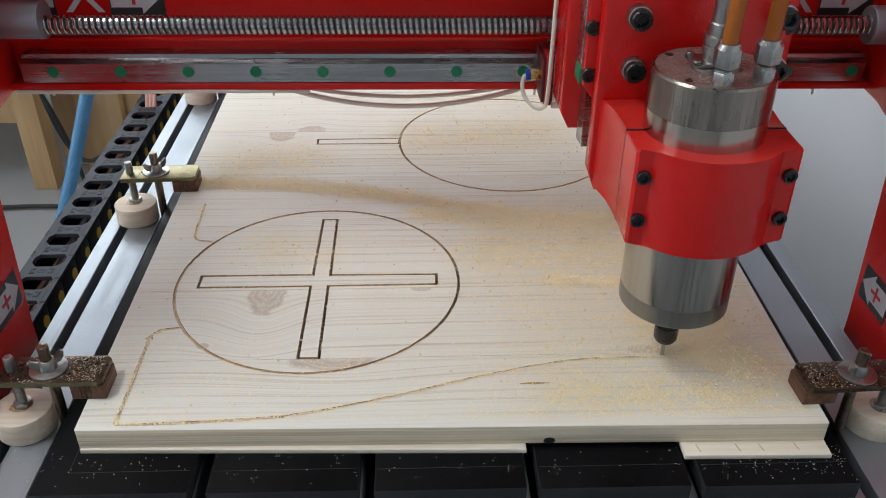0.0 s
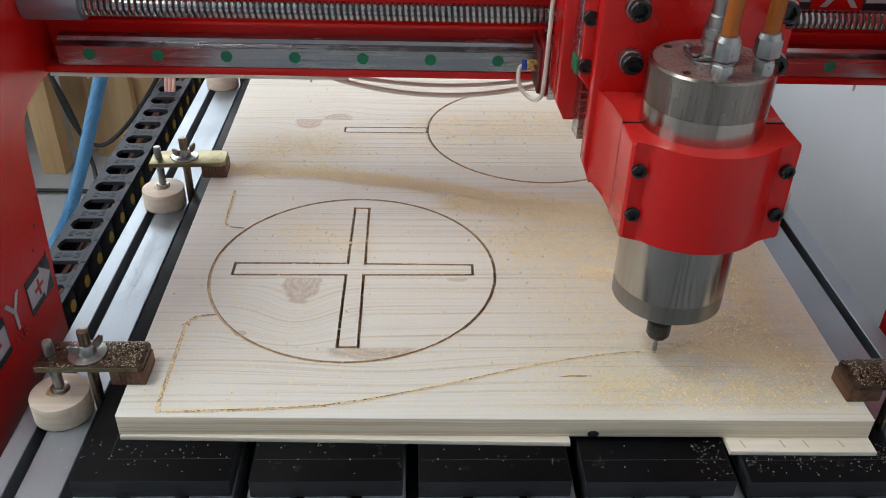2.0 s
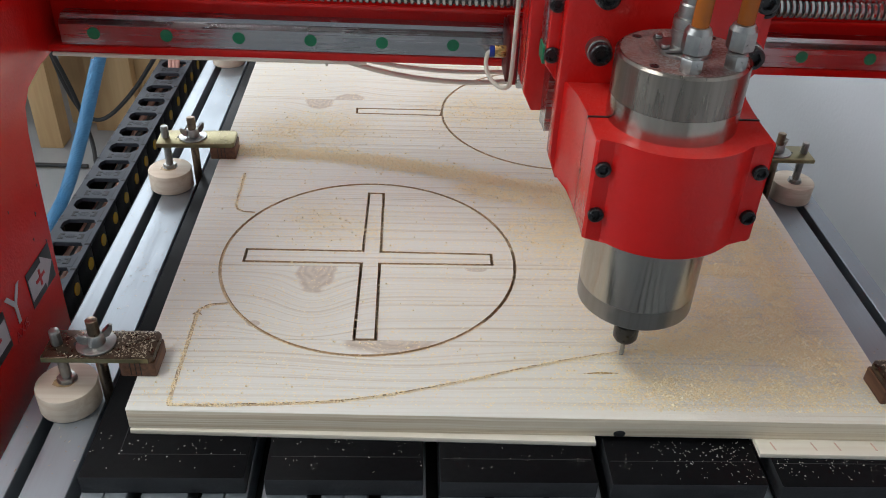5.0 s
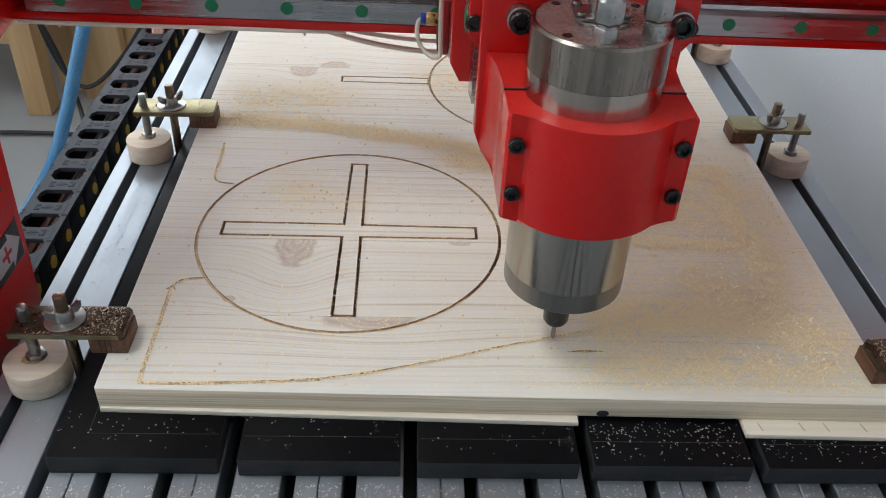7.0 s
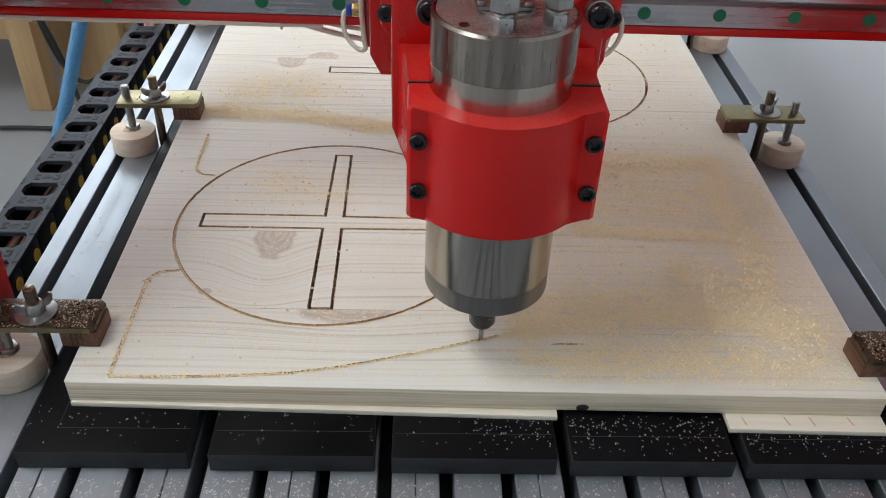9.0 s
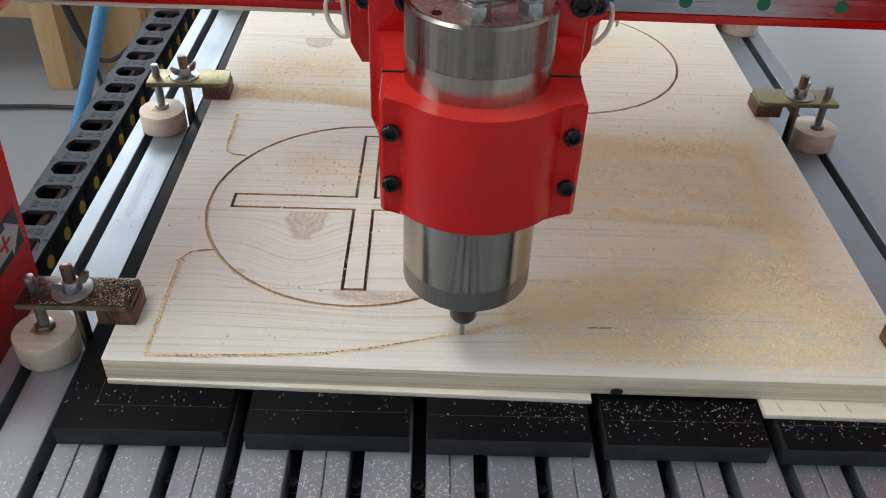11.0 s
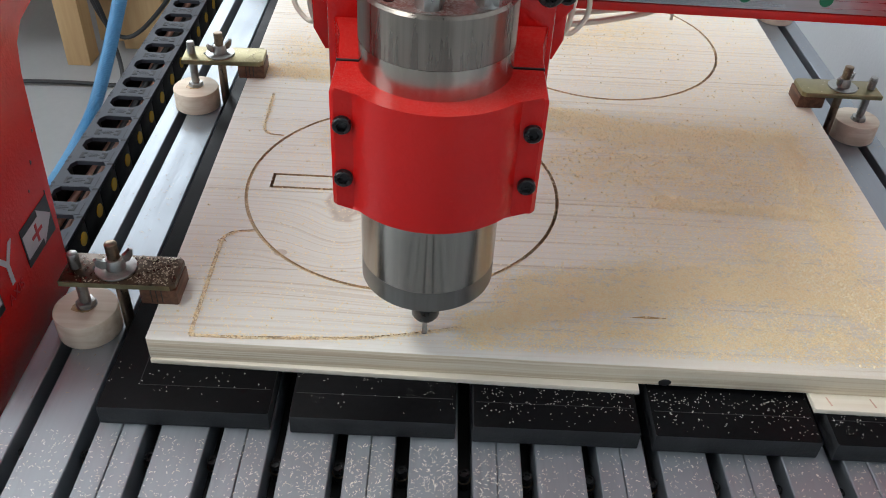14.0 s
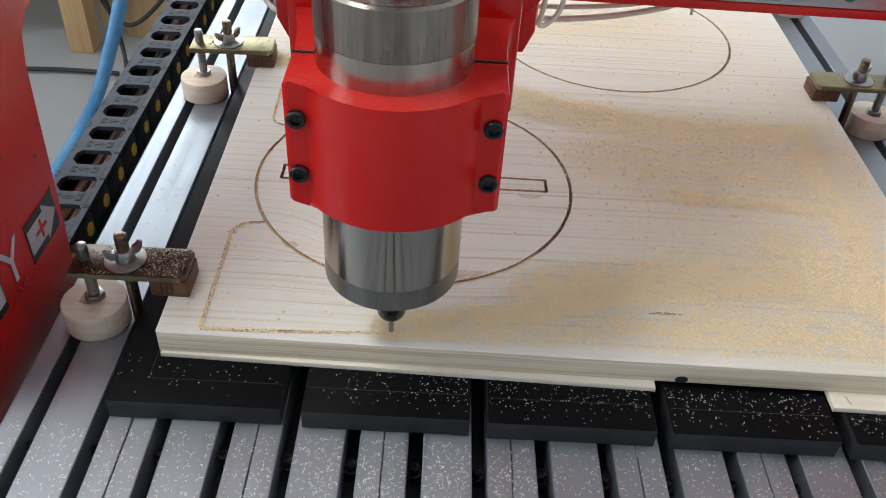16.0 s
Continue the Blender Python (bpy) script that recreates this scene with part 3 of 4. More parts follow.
def resin_pocket():
    ob = link("resin_pocket", prism([(0.268, -0.1345), (0.281, -0.1328), (0.294, -0.1340), (0.281, -0.1352)], 0.0, 0.0003), plain("resin", (0.42, 0.26, 0.08), 0.4))
    tagged(ob, "long amber resin pocket in the pine board", "resin pocket")


resin_pocket()


def chip_hole():
    # flattened black bump stands for the shaded inside of a knot hole
    bm = bmesh.new()
    bmesh.ops.create_uvsphere(bm, u_segments=14, v_segments=8, radius=1.0, matrix=Matrix.LocRotScale((0.2875, FRONT + skew(0.2875) + 0.0002, -0.0145), None, (0.0045, 0.0009, 0.0032)))
    tagged(link("loose_knot", bm, DARK), "small knot hole in the board's front edge, drawn as a black bump", "knot")


chip_hole()

# ---- clamps ----
def clamp(m, dirt):
    """A step clamp; its base is the stud's foot on the table, and the nose points along local x."""
    t = thing("hold_down_clamp", "yellow-plated steel hold-down clamp with wing nut and beech foot", "clamp", m, "clamps round the board")
    zb = 0.037
    outline = [(-0.0345, -0.015), (0.0395, -0.015), (0.0425, -0.012), (0.0425, 0.012), (0.0395, 0.015), (-0.0345, 0.015)]
    bm = prism(outline, zb + 0.0130, zb + 0.0178, 2, 0.0006)
    plate = part("plate", bm, DARK_PLATED if dirt > 200 else BRASSY, t, "dark brown plated flat bar" if dirt > 200 else "yellow-plated flat bar")
    if dirt > 200:
        part("bright_edge", box((-0.0340, -0.0154, zb + 0.0136), (0.0392, -0.0149, zb + 0.0172)), BRASSY, plate, "bright plated edge")
    # flat dark patch drawn for the slot's shaded inside
    part("slot", prism([(-0.013 + 0.003 * math.cos(a), 0.003 * math.sin(a)) for a in (radians(22.5 * k + 90) for k in range(9))] + [(0.0, -0.003), (0.0, 0.003)], zb + 0.0178, zb + 0.0180), DARK, plate)
    nose = part("nose_block", box((0.018, -0.0145, zb), (0.0435, 0.0125, zb + 0.0130), 0.0012), WALNUT, t, "dark hardwood nose block")
    for x in (0.0255, 0.0290, 0.0325):
        # thin dark box on the surface draws the groove's shade
        part("saw_kerf", box((x, -0.0147, zb + 0.002), (x + 0.0006, -0.0140, zb + 0.0125)), DARK, nose)
    part("stud", rod((0, 0, -0.02), (0, 0, zb + 0.040), 0.0040, 16, bevel=0.0008), BRONZED, t, "brown-tarnished stud")
    bm = bmesh.new()
    for k in range(34):
        z = zb + 0.0185 + k * 0.00062
        rod((0, 0, z), (0, 0, z + 0.0004), 0.00425, 14, bm)
    part("thread", bm, BRONZED, t)
    part("washer", rod((0, 0, zb + 0.0178), (0, 0, zb + 0.0194), 0.0138, 32, bevel=0.0004), ZINC, t)
    nut = part("wing_nut", rod((0, 0, zb + 0.0194), (0, 0, zb + 0.0275), 0.0068, 20, r2=0.0056, bevel=0.0006), ZINC, t)
    for s in (-1, 1):
        bm = prism([(s * 0.005, zb + 0.021), (s * 0.0092, zb + 0.0216), (s * 0.0120, zb + 0.0250), (s * 0.0130, zb + 0.0300), (s * 0.0108, zb + 0.0310), (s * 0.0082, zb + 0.0278), (s * 0.0045, zb + 0.0268)], -0.0014, 0.0014, 1, 0.0005)
        bm.transform(pose(0, 0, 0, 0, 0, 35))
        part("wing", bm, ZINC, nut)
    part("jack_bolt", rod((-0.0275, 0, 0.016), (-0.0275, 0, zb + 0.030), 0.0036, 16, bevel=0.0007), ZINC, t)
    bm = bmesh.new()
    for k in range(40):
        z = 0.025 + k * 0.0010
        rod((-0.0275, 0, z), (-0.0275, 0, z + 0.0006), 0.0039, 14, bm)
    part("thread", bm, ZINC, t)
    bm = prism([(x - 0.0275, y) for x, y in hexagon(0.0068, 15)], 0.0206, 0.0242, 2, 0.0004)
    part("hex_nut", bm, ZINC, t)
    part("foot_disc", rod((-0.0275, -0.003, 0.0), (-0.0275, -0.003, 0.0205), 0.0218, 48, bevel=0.0012), BEECH, t, "pale beech foot disc")
    spot = [(-0.0275 + rr * math.cos(radians(a)), -0.002 + rr * 0.85 * math.sin(radians(a))) for a, rr in zip(range(0, 360, 30), (0.0070, 0.0078, 0.0064, 0.0068, 0.0080, 0.0076, 0.0088, 0.0102, 0.0086, 0.0080, 0.0076, 0.0068))]
    if dirt > 60:
        part("glue_stain", prism(spot, 0.0205, 0.0208), GLUE, t, "brown dried glue round the nut")
    part("washer", rod((-0.0275, 0, 0.0204), (-0.0275, 0, 0.0213), 0.0072, 24), ZINC, t)
    rng = random.Random(dirt)
    bm = bmesh.new()
    for _ in range(dirt):
        x, y = rng.triangular(-0.034, 0.041, 0.036), rng.uniform(-0.0145, 0.0145)
        if x * x + y * y < 0.00016:
            continue
        a, l, w = rng.uniform(0, 6.3), rng.uniform(0.0003, 0.0010), rng.uniform(0.0002, 0.0004)
        u, v = Vector((math.cos(a), math.sin(a), 0)) * l, Vector((-math.sin(a), math.cos(a), 0)) * w
        p = Vector((x, y, zb + 0.0180))
        bm.faces.new([bm.verts.new(q) for q in (p - u - v, p + u - v + Vector((0, 0, 0.0005)), p + u + v, p - u + v + Vector((0, 0, 0.0004)))])
    if dirt:
        part("litter", bm, DULL_CHIPS, t, "wood shavings lying on the bar")
    return t


for x, y, turn, dirt in ((-0.0815, -0.128, 0, 380), (-0.0815, 0.190, 2, 90), (-0.0815, 0.520, 0, 20), (0.519, -0.150, 182, 360), (0.5205, 0.184, 180, 20), (0.523, 0.462, 180, 20)):
    clamp(pose(x, y, BED, 0, 0, turn), dirt)


# ---- cable chain, hose, background ----
def cable_chain():
    t = thing("cable_chain", "grey plastic cable drag chain beside the table, with near-black coloured-in shade", "cable chain", TURN)
    x0, x1, top, low = -0.2340, -0.1875, -0.080, -0.117
    pitch = 0.0435
    part("tray", box((x0 - 0.012, -0.3, low - 0.008), (x1 + 0.012, 0.90, low), 0.001), FRAME, t, "grey sheet metal tray")
    for k in range(26):
        y = -0.2506 + k * pitch
        # sides take the darker copy, their shade put into the colour
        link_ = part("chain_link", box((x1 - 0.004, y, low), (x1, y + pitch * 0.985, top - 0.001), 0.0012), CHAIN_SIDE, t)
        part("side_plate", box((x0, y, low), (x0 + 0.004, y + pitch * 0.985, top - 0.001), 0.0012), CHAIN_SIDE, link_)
        xi, xo, ya, yb = x0 + 0.0062, x1 - 0.0056, y + 0.0185, y + pitch - 0.0012
        hole = [(xi, ya + 0.008), (xi + 0.0065, ya), (xo - 0.0065, ya), (xo, ya + 0.008), (xo, yb - 0.006), (xo - 0.004, yb), (xi + 0.004, yb), (xi, yb - 0.006)]
        rim = [(x0, ya + 0.004), (x0, y), (x1, y), (x1, ya + 0.004), (x1, yb - 0.004), (x1, y + pitch - 0.0004), (x0, y + pitch - 0.0004), (x0, yb - 0.004)]
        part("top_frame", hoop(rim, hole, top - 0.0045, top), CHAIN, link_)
        # raised near-black boxes draw the shade of latch notches
        for xa, s in ((x0 + 0.0105, 1), (x1 - 0.0105, -1)):
            bm = box((min(xa, xa + s * 0.0026), y + 0.0050, top), (max(xa, xa + s * 0.0026), y + 0.0145, top + 0.0004))
            for yy in (y + 0.0050, y + 0.0122):
                box((min(xa + s * 0.0026, xa + s * 0.0056), yy, top), (max(xa + s * 0.0026, xa + s * 0.0056), yy + 0.0023, top + 0.0004), bm=bm)
            part("latch_notch", bm, CHAIN_SIDE, link_)
        bm = bmesh.new()
        for yy, inset in ((0.0068, 0.0190), (0.0092, 0.0170), (0.0116, 0.0195)):
            box((x0 + inset, y + yy, top), (x1 - inset, y + yy + 0.0008, top + 0.0002), bm=bm)
        part("embossed_mark", bm, CHAIN_SIDE, link_)
        # near-black blocks stand in for shaded gaps between links
        part("gap", box((x1 - 0.0052, y + 0.0385, top - 0.006), (x1 + 0.0003, y + 0.0412, top + 0.0003)), CHAIN_SIDE, link_)
        for yy in (0.0030, 0.0400):
            part("gap", box((x0 - 0.0003, y + yy, top - 0.006), (x0 + 0.0026, y + yy + 0.0030, top + 0.0003)), CHAIN_SIDE, link_)
        part("hinge_line", box((x1 - 0.0050, y + 0.0010, top), (x1 - 0.0046, y + 0.0180, top + 0.0002)), CHAIN_SIDE, link_)
        part("rivet", rod((x1 - 0.001, y + 0.0314, -0.0985), (x1 + 0.0009, y + 0.0314, -0.0985), 0.0066, 20), YELLOW, link_, "yellow rivet cap")
    for i, (dx, mat) in enumerate(((0.012, COPPER), (0.019, CABLE), (0.026, COPPER), (0.033, CABLE))):
        pts = [(x0 + dx + 0.002 * math.sin(k * 1.3 + i), -0.26 + k * 0.09, low + 0.012 + 0.005 * math.sin(k * 0.9 + 2 * i)) for k in range(13)]
        part("cable", sweep(pts, 0.0042, 8, steps=4), mat, t)


cable_chain()


def orange_coupling():
    t = thing("cable_coupling", "orange plastic coupling with pink wires at the chain", "cable coupling")
    part("body", rod((-0.243, 0.66, -0.078), (-0.243, 0.66, 0.01), 0.012, 24, bevel=0.003), plain("orange_plastic", (0.62, 0.16, 0.03), 0.4), t)
    for i in range(3):
        part("wire", sweep([(-0.226 + 0.007 * i, 0.70, 0.02), (-0.222 + 0.007 * i, 0.67, -0.02), (-0.218 + 0.006 * i, 0.63, -0.055), (-0.216 + 0.005 * i, 0.598, -0.095)], 0.0032, 10, steps=6), plain("pink_wire", (0.60, 0.33, 0.27), 0.4), t)


orange_coupling()


def hose():
    pts = [(-0.39, 1.0, -0.05), (-0.445, 1.0, -0.18), (-0.493, 1.0, -0.301), (-0.536, 1.0, -0.41), (-0.585, 0.99, -0.525), (-0.607, 0.93, -0.572), (-0.612, 0.80, -0.585), (-0.62, 0.50, -0.585), (-0.63, 0.1, -0.585)]
    ob = link("suction_hose", sweep(pts, 0.0128, 18, steps=64, ribs=0.0010), HOSE)
    tagged(ob, "ribbed light blue flexible suction hose", "hose")


hose()


def backdrop_things():
    t = thing("workbench", "workbench of pale pine with a square post leg", "workbench")
    part("leg", prism([(-0.767, 1.30), (-0.712, 1.30), (-0.712, 1.36), (-0.767, 1.36)], FLOOR, -0.2, 2, 0.003), CRATE, t)
    part("leg", prism([(-1.85, 1.30), (-1.795, 1.30), (-1.795, 1.36), (-1.85, 1.36)], FLOOR, -0.2, 2, 0.003), CRATE, t)
    part("leg", prism([(-0.767, 2.0), (-0.712, 2.0), (-0.712, 2.06), (-0.767, 2.06)], FLOOR, -0.2, 2, 0.003), CRATE, t)
    part("rail", box((-1.85, 1.305, -0.42), (-0.768, 1.345, -0.33), 0.003), CRATE, t)
    part("worktop", box((-1.95, 1.2, -0.2), (-0.62, 2.15, -0.155), 0.004), CRATE, t)
    t = thing("plywood_crate", "large crate of warm plywood standing on the floor", "crate")
    part("side_panel", box((-0.735, 1.44, FLOOR), (-0.30, 1.46, 0.15), 0.002), CRATE, t)
    part("front_panel", box((-0.66, 1.40, FLOOR), (-0.55, 1.438, 0.15), 0.002), CRATE, t)
    part("side_panel", box((-0.298, 1.40, FLOOR), (-0.278, 2.0, 0.15), 0.002), CRATE, t)
    part("back_panel", box((-0.735, 2.0, FLOOR), (-0.278, 2.02, 0.15), 0.002), CRATE, t)
    for i, pts in enumerate((
            [(-0.70, 1.28, -0.2), (-0.66, 1.27, -0.42), (-0.60, 1.26, -0.50), (-0.50, 1.25, -0.42), (-0.38, 1.24, -0.25)],
            [(-0.72, 1.27, -0.2), (-0.65, 1.26, -0.40), (-0.62, 1.25, -0.54), (-0.60, 1.20, -0.585)],
            [(-1.2, 1.15, -0.56), (-0.95, 1.18, -0.585), (-0.75, 1.2, -0.59), (-0.62, 1.2, -0.592)])):
        tagged(link("power_cable", sweep(pts, 0.005, 8, steps=8), CABLE), "thin black power cable hanging beside the crate", "cable")


backdrop_things()


# ---- gantry: built with the tool tip's y as its zero ----
GX0, GX1 = -0.158, 0.596
GROT = pose(0.215, 0.187, 0) @ pose(0, 0, 0, 0, 0.195, -0.57) @ pose(-0.215, -0.187, 0)
RAIL_Y, BEAM_Y = 0.1884, 0.2085


def arrow_sticker(m, sign, parent):
    """A black patch with a grey arrow along local x and a red sign on it."""
    bm = box((-0.0235, -0.0165, 0.0001), (0.0235, 0.0165, 0.0004))
    bm.transform(m)
    base = part("sticker", bm, STICK_BLACK, parent, "black sticker with a grey arrow")
    bm = prism([(-0.022, -0.010), (0.004, -0.010), (0.004, -0.0155), (0.0225, 0.0), (0.004, 0.0155), (0.004, 0.010), (-0.022, 0.010)], 0.0004, 0.0006)
    bm.transform(m)
    part("arrow", bm, STICK_GREY, base)
    bm = box((-0.011, -0.0015, 0.0006), (0.006, 0.0015, 0.0008))
    if sign == "+":
        box((-0.004, -0.0075, 0.0006), (-0.001, 0.0075, 0.00083), bm=bm)
    bm.transform(m)
    part("sign", bm, STICK_RED, base)


def gantry():
    g = thing("gantry", "red painted machine gantry with linear rail and ball screw", "machine gantry")

    def put(name, bm, mat, label="", parent=None):
        bm.transform(GROT)
        return part(name, bm, mat, parent or g, label)

    side = [(-0.055, -0.16), (0.107, -0.16), (0.108, -0.04), (0.113, 0.02), (0.117, 0.07), (0.119, 0.110), (0.125, 0.130), (0.138, 0.141), (0.168, 0.1465), (0.215, 0.1485), (0.28, 0.160), (0.33, 0.20), (0.33, 0.42), (0.03, 0.42), (0.0, 0.36), (-0.035, 0.1)]
    for a, b in ((GX0 - 0.018, GX0), (GX1, GX1 + 0.018)):
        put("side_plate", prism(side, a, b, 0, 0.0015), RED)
    for y, z, r in ((0.098, 0.050, 0.0013), (0.112, 0.068, 0.0010), (0.104, 0.020, 0.0011), (0.085, 0.034, 0.0009), (0.060, 0.075, 0.0008)):
        put("paint_nick", prism([(y + r * k * math.cos(a), z + 1.6 * r * k * math.sin(a)) for a, k in zip((0, 1.1, 2.0, 3.2, 4.1, 5.3), (1.0, 0.7, 1.1, 0.8, 1.2, 0.6))], GX0, GX0 + 0.0003, 0), DARK, "small dark nick in the red paint")
    for a, b in ((GX0 - 0.055, GX0 - 0.018), (GX1 + 0.018, GX1 + 0.055)):
        put("guide_shoe", box((a, -0.02, -0.19), (b, 0.10, -0.135), 0.003), FRAME)
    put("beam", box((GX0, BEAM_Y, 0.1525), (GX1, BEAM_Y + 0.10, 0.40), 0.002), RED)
    put("beam_lip", box((GX0, RAIL_Y - 0.0012, 0.1495), (GX1, BEAM_Y, 0.1558), 0.0008), RED)
    put("ledge", box((GX0, BEAM_Y - 0.004, 0.1865), (GX1, BEAM_Y, 0.1905), 0.001), RED)
    for z in (0.1565, 0.30):
        prof = [(RAIL_Y, z), (BEAM_Y, z - 0.0005), (BEAM_Y, z + 0.0225), (RAIL_Y + 0.008, z + 0.0225), (RAIL_Y + 0.0065, z + 0.0195), (RAIL_Y + 0.003, z + 0.0195), (RAIL_Y, z + 0.0165)]
        r = put("linear_rail", prism(prof, -0.146, 0.589, 0, 0.0004), GROUND)
        for k in range(1, 14):
            x = -0.1771 + 0.0581 * k
            put("hole_plug", rod((x, RAIL_Y - 0.0004, z + 0.0095), (x, RAIL_Y + 0.002, z + 0.0095), 0.0050, 24), GREEN, "green plastic hole plug", r)
    put("bearing_housing", rod((GX0, 0.178, 0.2155), (-0.110, 0.178, 0.2155), 0.0160, 48, bevel=0.0015), ALU, "bare aluminium bearing housing")
    put("bearing_housing", rod((0.575, 0.178, 0.2105), (GX1, 0.178, 0.2105), 0.0160, 48, bevel=0.0015), ALU, "bare aluminium bearing housing")
    for x0 in (-0.135, 0.4745):
        face = GROT @ pose(x0, BEAM_Y - 0.0002, 0.2262, 90, 0, 0)
        arrow_sticker(face @ pose(0, 0, 0, 0, 0, 180), "-", g)
        arrow_sticker(face @ pose(0.0925, 0, 0), "+", g)
        lettering("X", 0.047, face @ pose(0.048, 0, 0.0004), STICK_GREY, g)
    for x, s in ((GX0 + 0.0002, 1), (GX1 - 0.0002, -1)):
        face = GROT @ pose(x, 0.032, 0.0022, 90, 0, 90 if s > 0 else -90)
        arrow_sticker(face @ pose(s * 0.048, 0, 0, 0, 0, 0 if s > 0 else 180), "+", g)
        arrow_sticker(face @ pose(s * -0.042, 0, 0, 0, 0, 180 if s > 0 else 0), "-", g)
        lettering("Y", 0.044, face @ pose(0, 0.004, 0.0004), STICK_GREY, g)
        lettering("AXIS", 0.011, face @ pose(0, -0.017, 0.0004), STICK_RED, g)
    for i, (r, sag, dy) in enumerate(((0.0018, 0.010, 0.016), (0.0018, 0.015, 0.010), (0.0022, 0.021, 0.004))):
        pts = [(0.066 + 0.235 * k / 12, 0.205 + dy, 0.148 - 4 * sag * (k / 12) * (1 - k / 12) - 0.001 * i) for k in range(13)]
        pts = [(-0.125, 0.21 + dy, 0.150), (-0.03, 0.21 + dy, 0.1485)] + pts + [(0.36, 0.216 + dy, 0.1515), (0.54, 0.216 + dy, 0.1518), (0.58, 0.216 + dy, 0.1518)]
        put("air_tube", sweep(pts, r, 10, steps=4), TUBE, "milky flexible air tube")
    put("edge_tube", sweep([(GX0 + 0.004, RAIL_Y - 0.002, 0.1485), (-0.08, RAIL_Y - 0.001, 0.1478), (0.0, RAIL_Y - 0.001, 0.1485), (0.066, RAIL_Y, 0.1480), (0.10, RAIL_Y + 0.006, 0.146)], 0.0017, 10, steps=6), TUBE, "thin cream tube along the beam edge")
    for x in (-0.13, 0.066, 0.301, 0.555):
        bm = sweep([(x + 0.004 * math.cos(a), 0.204, 0.1520 + 0.0042 * math.sin(a)) for a in (radians(30 * k) for k in range(13))], 0.0011, 8)
        put("tube_clip", bm, CHAIN)
        put("cable_tie", box((x - 0.001, 0.203, 0.138), (x + 0.001, 0.2045, 0.149)), TUBE)
    return g


GANTRY = gantry()


def ball_screw():
    """The thread turns about local x."""
    bm = bmesh.new()
    r, pitch, seg = 0.0080, 0.005, 18
    rows = []
    n = int(0.69 / pitch * seg)
    for i in range(n + 1):
        a, x = 2 * math.pi * i / seg, -0.112 + pitch * i / seg
        c, s = math.cos(a), math.sin(a)
        rows.append([bm.verts.new((x + dx, rr * c, rr * s)) for dx, rr in ((-0.0021, 0.0062), (-0.0017, 0.0074), (-0.0010, r), (0.0010, r), (0.0017, 0.0074), (0.0021, 0.0062))])
    for a, b in zip(rows, rows[1:]):
        for k in range(5):
            bm.faces.new((a[k], a[k + 1], b[k + 1], b[k]))
    screw = part("ball_screw", bm, SCREW, GANTRY, "shining steel ball screw")
    # core coloured near-black, as shade between the thread's turns
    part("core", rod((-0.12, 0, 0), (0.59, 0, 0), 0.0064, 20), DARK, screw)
    return screw


BALL_SCREW = ball_screw()


